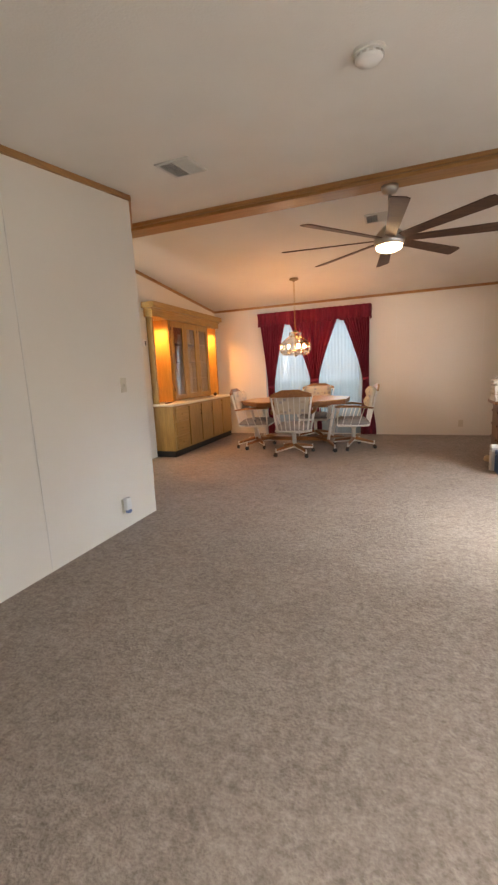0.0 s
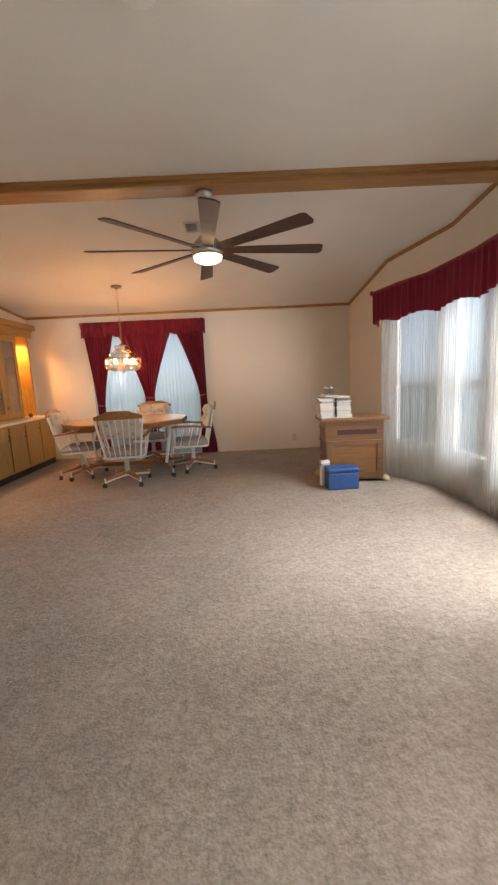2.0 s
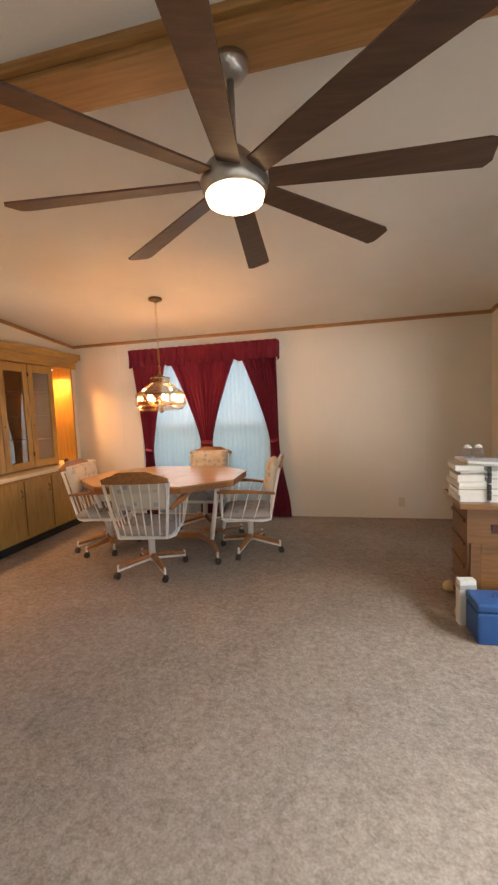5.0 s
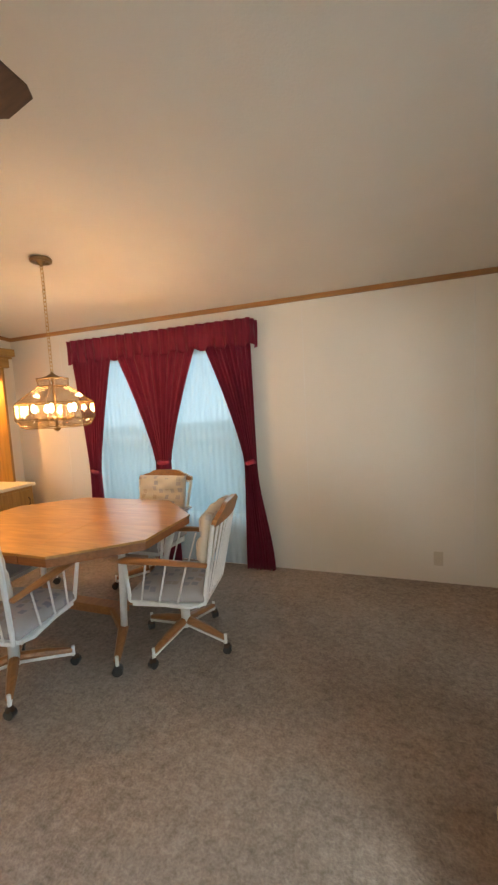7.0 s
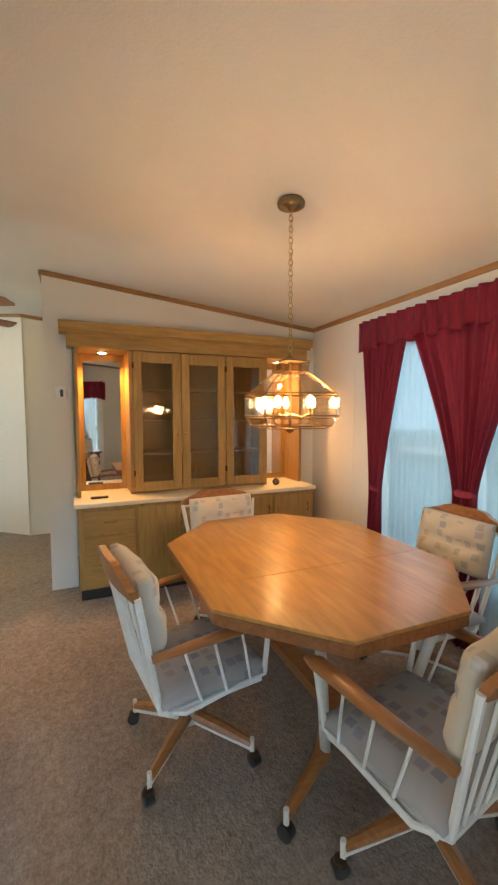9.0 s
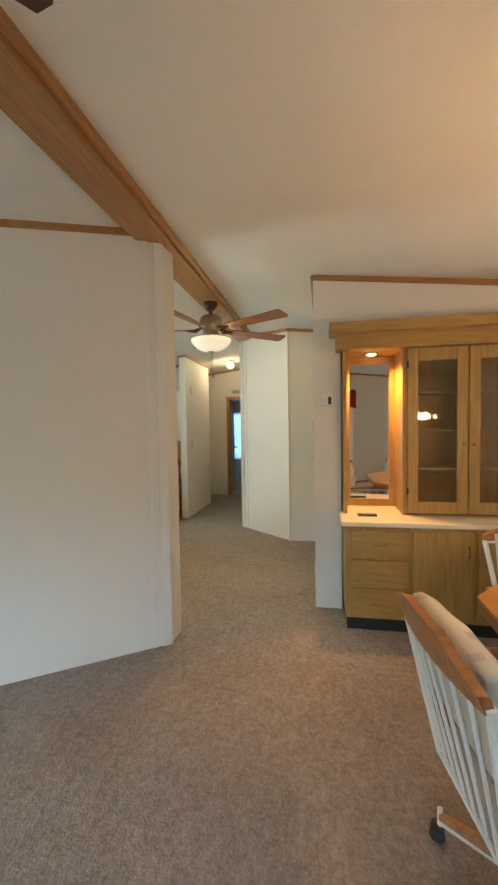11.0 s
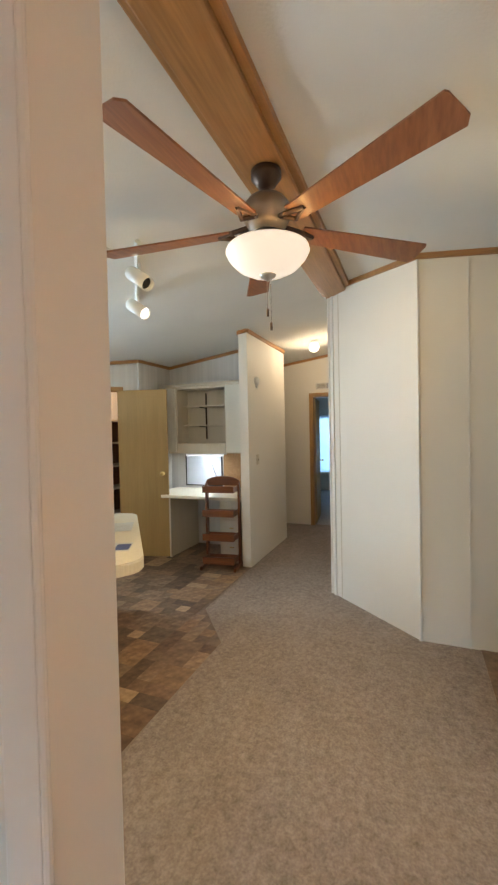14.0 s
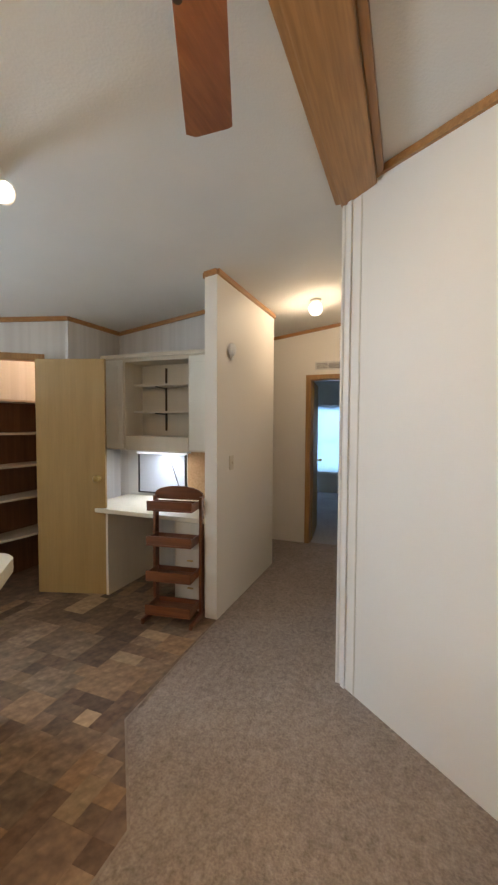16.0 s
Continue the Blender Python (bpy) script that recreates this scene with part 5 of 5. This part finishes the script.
for y0, y1 in ((-0.8, -0.42), (-0.4, -0.02)):
    dr = part("door", box(0.002, 0.02, y0, y1, 0.03, 0.35, 0.006), M_CABDOOR, uc)
    part("handle", box(0.02, 0.03, y0 + 0.17, y0 + 0.2, 0.06, 0.07, 0.003), M_BRASS, dr)

# pantry: casing, shelves, open slab door
pd = (PD1 - PD0).normalized()
pm = Matrix.Translation((PD0.x, PD0.y, 0)) @ Matrix.Rotation(math.atan2(pd.y, pd.x), 4, "Z")
pc = tagged(thing("pantry_casing", "oak casing round the pantry opening", "door frame", pm), kind="structure")
for a, b, c, e in ((0.165, 0.215, 0, 2.085), (0.835, 0.885, 0, 2.085), (0.215, 0.835, 2.035, 2.085)):
    part("casing", box(a, b, -0.014, 0.0, c, e, 0.004), M_OAK_Z, pc)
for a, b, c, e in ((0.21, 0.222, 0, 2.04), (0.828, 0.84, 0, 2.04), (0.222, 0.828, 2.028, 2.04)):
    part("jamb", box(a, b, 0.0, 0.092, c, e, 0.002), M_OAK_Z, pc)
M_SHELF = mat("shelf_board", (0.5, 0.4, 0.3), 0.6, color2=(0.56, 0.46, 0.35), scale=5)
M_PANTRY = mat("pantry_panel", (0.13, 0.055, 0.025), 0.6, color2=(0.18, 0.08, 0.035), scale=4, stretch=(8, 8, 0.4))
sv = thing("pantry_shelving", "corner shelving of five boards in the pantry", "shelving")
for z in (0.42, 0.78, 1.08, 1.38, 1.68):
    part("shelf", prism([(-6.94, 1.78), (-6.94, 1.085), (-5.8, 1.085), (-5.98, 1.33), (-6.55, 1.4), (-6.6, 1.78)], z, z + 0.018), M_SHELF, sv)
    part("cleat", box(-6.94, -6.92, 1.09, 1.78, z - 0.04, z, 0.002), M_SHELF, sv)
structure("pantry_panelling", box(-6.948, -6.941, 1.085, 1.785, 0.0, 1.68), M_PANTRY, "dark wood-grain pantry panelling")
structure("pantry_panelling_side", box(-6.93, -6.3, 1.784, 1.788, 0.0, 1.68), M_PANTRY, "dark wood-grain pantry panelling")
structure("pantry_panelling_back", box(-6.94, -5.75, 1.0802, 1.084, 0.0, 1.68), M_PANTRY, "dark wood-grain pantry panelling")
M_DOOR = mat("slab_door_oak", (0.35, 0.215, 0.07), 0.5, color2=(0.385, 0.24, 0.082), scale=2, detail=5, stretch=(6, 6, 0.35), fine=9, fine_amp=0.06)
hx0, hx1 = Vector((-6.1, 1.68)), Vector((-6.28, 2.24))
dd = (hx1 - hx0).normalized()
do = tagged(thing("door_1", "plain oak slab door of the pantry, standing open", "door", Matrix.Translation((hx0.x, hx0.y, 0)) @ Matrix.Rotation(math.atan2(dd.y, dd.x), 4, "Z")), kind="structure")
part("leaf", box(0.0, (hx1 - hx0).length + 0.02, -0.017, 0.017, 0.012, 2.035, 0.002), M_DOOR, do)
for s in (-1, 1):
    part("door_knob", lathe([(0.026, 0), (0.026, 0.006), (0.01, 0.01), (0.01, 0.03), (0.025, 0.038), (0.028, 0.052), (0.016, 0.064), (0.003, 0.066)], 16), M_BRASS, do, smooth=True).matrix_basis = pose(0.545, s * 0.017, 1.02, -90 * s, 0, 0)
lamp("pantry_lamp", "POINT", 9, (1, 0.68, 0.42), (-6.5, 1.5, 2.15), size=0.05)

# desk corner
dk = thing("built_in_desk", "built-in cream laminate desk with a side panel", "desk")
part("desktop", box(-6.945, -6.24, 1.98, 3.235, 0.725, 0.762, 0.006), M_LAMINATE, dk)
part("side_panel", box(-6.94, -6.27, 2.26, 2.285, 0.004, 0.725, 0.003), M_CABW, dk)
part("pedestal", box(-6.94, -6.3, 2.93, 3.233, 0.004, 0.725, 0.004), M_CABW, dk)
for z in (0.1, 0.32, 0.53):
    dr = part("drawer", box(-6.298, -6.284, 2.945, 3.22, z, z + 0.18, 0.005), M_CABW, dk)
    part("handle", box(-6.284, -6.27, 3.06, 3.11, z + 0.085, z + 0.095, 0.003), M_BRASS, dr)
sp = structure("desk_backsplash", box(-6.948, -6.938, 1.98, 3.23, 0.764, 1.235), mat("white_panel", (0.72, 0.72, 0.7), 0.35, color2=(0.68, 0.68, 0.66), scale=6), "white panel above the desk")
uc = thing("wall_cabinet", "cream wall cabinet with open centre shelves over the desk", "cabinet")
part("body_end", box(-6.94, -6.66, 1.91, 2.165, 1.24, 2.1, 0.003), M_CABW, uc)
part("body_end", box(-6.94, -6.66, 2.85, 3.233, 1.24, 2.1, 0.003), M_CABW, uc)
part("bottom_box", box(-6.94, -6.66, 2.167, 2.848, 1.24, 1.37, 0.003), M_CABW, uc)
part("top_box", box(-6.94, -6.66, 2.167, 2.848, 2.065, 2.1, 0.003), M_CABW, uc)
part("back_board", box(-6.945, -6.93, 2.167, 2.848, 1.37, 2.065), M_CABW, uc)
part("cornice", box(-6.94, -6.635, 1.9, 3.234, 2.1, 2.135, 0.008), M_CABW, uc)
for y0, y1 in ((1.925, 2.15), (2.865, 3.22)):
    dr = part("door", box(-6.658, -6.642, y0, y1, 1.255, 2.085, 0.006), M_CABDOOR, uc)
    part("raised_panel", box(-6.642, -6.634, y0 + 0.045, y1 - 0.045, 1.31, 2.03, 0.005), M_CABDOOR, dr)
for z in (1.59, 1.84):
    sh = part("shelf", box(-6.925, -6.69, 2.25, 2.84, z, z + 0.016, 0.002), M_CABW, uc)
    for y in (2.45, 2.83):
        bm = bmesh.new()
        tube([(-6.92, y, z - 0.075), (-6.915, y, z - 0.01), (-6.74, y, z - 0.004)], 0.006, bm, 6)
        part("bracket", bm, M_BLACK, sh)
part("shelf_standard", box(-6.93, -6.922, 2.44, 2.46, 1.42, 2.03), M_BRONZE, uc)
M_BOARD = mat("dry_erase_board", (0.62, 0.66, 0.72), 0.12, color2=(0.58, 0.62, 0.68), scale=2)
wbd = thing("whiteboard", "small whiteboard in a black frame leaning over the desk", "whiteboard")
bm = bmesh.new()
for a, b, c, e in ((2.115, 2.13, 0.79, 1.225), (2.655, 2.67, 0.79, 1.225), (2.13, 2.655, 0.79, 0.805), (2.13, 2.655, 1.21, 1.225)):
    add_box(bm, -6.937, -6.92, a, b, c, e, 0.002)
part("frame", bm, M_BLACK, wbd)
part("face", box(-6.936, -6.928, 2.13, 2.655, 0.805, 1.21), M_BOARD, wbd)
cd = thing("power_cord", "thin dark cord hanging before the whiteboard", "cord")
part("cable", tube([(-6.9, 2.5, 1.235), (-6.905, 2.52, 1.1), (-6.9, 2.58, 0.95), (-6.88, 2.63, 0.85), (-6.85, 2.62, 0.765)], 0.004), M_BLACK, cd)
M_CORK = mat("cork", (0.36, 0.2, 0.09), 0.9, color2=(0.45, 0.27, 0.13), scale=60, bump=0.3, bump_scale=150)
ck = thing("cork_board", "brown cork board over the desk", "cork board")
part("face", box(-6.937, -6.925, 2.69, 3.2, 0.78, 1.225, 0.002), M_CORK, ck)
part("pin", lathe([(0.002, 0), (0.006, 0.006), (0.005, 0.012)], 8, at=(-6.92, 2.9, 1.0)), M_BRASS, ck)
ul = thing("under_cabinet_light", "white fluorescent strip light under the wall cabinet, lit", "light")
part("housing", box(-6.8, -6.72, 2.2, 2.8, 1.218, 1.24, 0.004), M_WHITE, ul)
part("tube", tube([(-6.76, 2.23, 1.21), (-6.76, 2.77, 1.21)], 0.008), glow("fluorescent_tube", (0.82, 0.92, 1), 2.5), ul)
lamp("desk_strip_light", "AREA", 9, (0.75, 0.88, 1), (-6.76, 2.5, 1.195), (-6.74, 2.5, 0.0), size=0.05, size_y=0.55)

# tiered wooden cart
M_CART = wood("cart_pine", (0.12, 0.036, 0.012), (0.19, 0.06, 0.02), 1, rough=0.3, coat=0.3)
ct = thing("tiered_stand", "dark red-stained wooden stand with four open trays", "stand", pose(-6.13, 3.03, 0.004, 0, 0, 8))
for y in (-0.19, 0.19):
    bm = bmesh.new()
    pts = [(-0.1, y, 0.03), (-0.075, y, 0.2), (-0.1, y, 0.36), (-0.075, y, 0.52), (-0.095, y, 0.68), (-0.08, y, 0.86), (-0.09, y, 0.93)]
    for a, b in zip(pts, pts[1:]):
        add_box(bm, min(a[0], b[0]) - 0.02, max(a[0], b[0]) + 0.025, y - 0.011, y + 0.011, a[2] - 0.012, b[2], 0.004)
    part("side_post", bm, M_CART, ct)
    part("foot", box(-0.14, 0.15, y - 0.014, y + 0.014, 0.0, 0.045, 0.01), M_CART, ct)
for k, z in enumerate((0.07, 0.32, 0.58, 0.84)):
    dpt = 0.13 - 0.012 * k
    tr = part("tray", box(-0.1, dpt, -0.178, 0.178, z, z + 0.014, 0.003), M_CART, ct)
    part("tray_lip", box(dpt - 0.014, dpt, -0.178, 0.178, z + 0.014, z + 0.075, 0.004), M_CART, tr)
    part("tray_lip", box(-0.1, -0.088, -0.178, 0.178, z + 0.014, z + 0.05, 0.004), M_CART, tr)
    for y0, y1 in ((-0.178, -0.166), (0.166, 0.178)):
        part("tray_side", box(-0.088, dpt - 0.014, y0, y1, z + 0.014, z + 0.06, 0.003), M_CART, tr)
bm = bmesh.new()
n = 10
poly = [(-0.2, 0.9), (0.2, 0.9)] + [(0.2 * math.cos(math.pi * k / n), 0.94 + 0.065 * math.sin(math.pi * k / n)) for k in range(n + 1)]
bm = prism(poly, -0.104, -0.086, bevel=0.003)
bmesh.ops.transform(bm, matrix=Matrix(((0, 0, 1, 0), (1, 0, 0, 0), (0, 1, 0, 0), (0, 0, 0, 1))), verts=bm.verts)
part("crest_board", bm, M_CART, ct, "arched wooden back board")

# track light
tk = thing("track_light", "white track light with two spot heads, one lit", "track light")
t0, t1 = Vector((-4.13, 3.52, ceil_z(0, 3.52))), Vector((-4.82, 2.98, ceil_z(0, 2.98)))
dv = (t1 - t0).normalized()
part("track", tube([t0 - Vector((0, 0, 0.012)), t1 - Vector((0, 0, 0.012))], 0.017, n=4), M_WHITE, tk)
for k, (p, aim, lit) in enumerate((((-4.32, 3.39), (0.12, 0.76, -0.55), False), ((-4.72, 3.07), (0.1, 0.76, -0.5), True))):
    top = Vector((p[0], p[1], ceil_z(*p) - 0.03))
    hd = part("stem", tube([top, top - Vector((0, 0, 0.07))], 0.008), M_WHITE, tk)
    a = Vector(aim).normalized()
    c = top - Vector((0, 0, 0.1))
    q = a.to_track_quat("Z", "Y").to_matrix().to_4x4()
    bm = lathe([(0.03, -0.115), (0.046, -0.1), (0.047, 0.085), (0.043, 0.085), (0.04, 0.03)], 18, cap=False)
    bmesh.ops.transform(bm, matrix=Matrix.Translation(c) @ q, verts=bm.verts)
    part("spot_head", bm, M_WHITE, hd, smooth=True)
    bm = lathe([(0.041, 0.055), (0.025, 0.068), (0.003, 0.072)], 14)
    bmesh.ops.transform(bm, matrix=Matrix.Translation(c) @ q, verts=bm.verts)
    part("bulb", bm, glow("spot_bulb", (1, 0.93, 0.8), 18) if lit else M_DARK, hd)
    if lit:
        lamp("track_spot", "SPOT", 25, (1, 0.95, 0.88), c + a * 0.1, c + a * 2, size=0.03, spot=110, blend=0.7)

# hall: globe lamp, door casing, open bedroom door
gl = thing("globe_lamp", "round frosted globe lamp on the hall ceiling, lit", "lamp", pose(-7.42, 3.81, ceil_z(0, 3.81)))
part("base", lathe([(0.055, 0.0), (0.055, -0.02), (0.04, -0.03)], 18), M_WHITE, gl)
bm = bmesh.new()
bmesh.ops.create_uvsphere(bm, u_segments=20, v_segments=12, radius=0.065)
bmesh.ops.translate(bm, vec=(0, 0, -0.085), verts=bm.verts)
part("globe", bm, glow("globe_glow", (1, 0.86, 0.62), 7), gl, smooth=True).visible_shadow = False
lamp("hall_lamp", "POINT", 22, (1, 0.82, 0.56), (-7.42, 3.81, 2.58), size=0.06)
hc = tagged(thing("door_casing", "oak casing round the bedroom doorway", "door frame"), kind="structure")
for a, b, c, e in ((3.48, 3.535, 0, 2.095), (4.255, 4.305, 0, 2.095), (3.535, 4.255, 2.04, 2.095)):
    part("casing", box(-8.45, -8.434, a, b, c, e, 0.004), M_OAK_Z, hc)
for a, b, c, e in ((3.53, 3.542, 0, 2.04), (4.288, 4.3, 0, 2.04), (3.542, 4.288, 2.028, 2.04)):
    part("jamb", box(-8.552, -8.45, a, b, c, e, 0.002), M_OAK_Z, hc)
do = tagged(thing("door_2", "oak bedroom door standing wide open", "door", pose(-8.57, 3.53, 0, 0, 0, 187)), kind="structure")
part("leaf", box(0.0, 0.73, -0.017, 0.017, 0.012, 2.03, 0.002), M_DOOR, do)
part("door_knob", lathe([(0.026, 0), (0.01, 0.01), (0.01, 0.03), (0.026, 0.045), (0.016, 0.062), (0.003, 0.064)], 14), M_BRASS, do, smooth=True).matrix_basis = pose(0.67, -0.017, 0.98, 90, 0, 0)
part("door_knob", lathe([(0.026, 0), (0.01, 0.01), (0.01, 0.03), (0.026, 0.045), (0.016, 0.062), (0.003, 0.064)], 14), M_BRASS, do, smooth=True).matrix_basis = pose(0.67, 0.017, 0.98, -90, 0, 0)
# added sheet and roller; the sheet's colour holds the window's blue daylight
bc = thing("bedroom_blind", "pale blue sheet added over the bedroom window for its daylight", "blind")
part("sheet", box(-12.29, -12.284, 2.73, 3.82, 0.46, 1.9), sheer("daylight_blue_cloth", (0.6, 0.75, 0.9), 0.3), bc)
part("roller", tube([(-12.285, 2.72, 1.9), (-12.285, 3.83, 1.9)], 0.018), M_WHITE, bc)

# ---- outdoors ----
M_GRASS = mat("lawn", (0.05, 0.1, 0.03), 0.95, color2=(0.09, 0.15, 0.05), scale=1.2, detail=8, bump=0.5, bump_scale=20)
structure("ground", box(-300, 300, -300, 300, -0.75, -0.6), M_GRASS, "mown green lawn")
bm = lathe([(62, -2), (62, 60)], 48, cap=False)
tagged(structure("backdrop", bm, glow("overcast_sky", (0.5, 0.77, 1.0), 1.0), "pale overcast sky"), kind="structure")

M_CONC = mat("concrete", (0.42, 0.42, 0.4), 0.85, color2=(0.5, 0.5, 0.48), scale=1.5, detail=6, bump=0.2, bump_scale=60)
structure("pavement", box(3.4, 8.5, -3.0, 9.0, -0.6, -0.56, 0.01), M_CONC, "pale concrete drive beside the house")
structure("road", box(18.0, 24.0, -80.0, 80.0, -0.6, -0.57, 0.01), M_CONC, "pale road beyond the lawn")
rnd = random.Random(5)
M_LEAF = mat("distant_leaves", (0.05, 0.085, 0.04), 0.9, color2=(0.09, 0.13, 0.065), scale=3)
bm = bmesh.new()
for k in range(900):
    g_ = rnd.uniform(-32, 40)
    c = Vector((rnd.uniform(34, 40), g_, -0.4 + rnd.random() ** 1.6 * (3.4 + 1.6 * math.sin(g_ * 0.4))))
    q = Euler((rnd.uniform(0, 6), rnd.uniform(0, 6), rnd.uniform(0, 6))).to_matrix()
    r_ = rnd.uniform(0.3, 0.9)
    bm.faces.new([bm.verts.new(c + q @ Vector((r_ * math.cos(a), r_ * math.sin(a), rnd.uniform(-0.1, 0.1)))) for a in (0.2, 1.3, 2.5, 3.6, 4.9)])
tagged(link("hedgerow", bm, M_LEAF, None, "distant green hedgerow of shrubs and trees"), category="hedge", kind="stuff")

# ---- vinyl floor blocks ----
rnd = random.Random(21)
U = 0.1
sizes = [(2, 2), (3, 2), (2, 1), (1, 2), (1, 1), (1, 1), (3, 1)]
meshes = {}
for sz in sizes:
    for vi, vm in enumerate(VM):
        bm = box(0.0005, sz[0] * U - 0.0005, 0.0005, sz[1] * U - 0.0005, 0.0, 0.0022, 0.0006)
        bmesh.ops.recalc_face_normals(bm, faces=bm.faces)
        me = bpy.data.meshes.new("vinyl_block")
        bm.to_mesh(me)
        bm.free()
        me.materials.append(vm)
        meshes[sz, vi] = me


def on_vinyl(x, y):
    if x < -6.23 and y > 3.24 or y > 3.74 or x < -6.95 or x > -2.81:
        return False
    if x < -4.68:
        return y < (3.74 - (-4.68 - x) * 0.82 if x > -5.13 else 3.355)
    return True


taken = set()
NX, NY = int((6.95 - 2.81) / U), 27
for j in range(NY):
    for i in range(NX):
        if (i, j) in taken:
            continue
        opts = rnd.sample(sizes, len(sizes)) + [(1, 1)]
        for a, b in opts:
            cells = [(i + p, j + q) for p in range(a) for q in range(b)]
            if any(c in taken for c in cells):
                continue
            x, y = -2.815 - (i + a) * U, 3.735 - (j + b) * U
            if (a, b) != (1, 1) and not all(on_vinyl(px, py) for px in (x, x + a * U) for py in (y, y + b * U)):
                continue
            break
        taken.update(cells)
        if not all(on_vinyl(px, py) for px in (x + 0.01, x + a * U - 0.01) for py in (y + 0.01, y + b * U - 0.01)):
            continue
        if not (-6.3 < x or y > 1.9) or (x < -5.5 and y < 1.6):
            continue
        ob = new("vinyl_block", meshes[(a, b), rnd.choices(range(5), (6, 4, 4, 3, 4))[0]])
        ob.parent = vinyl
        ob.location = (x, y, 0.0035)
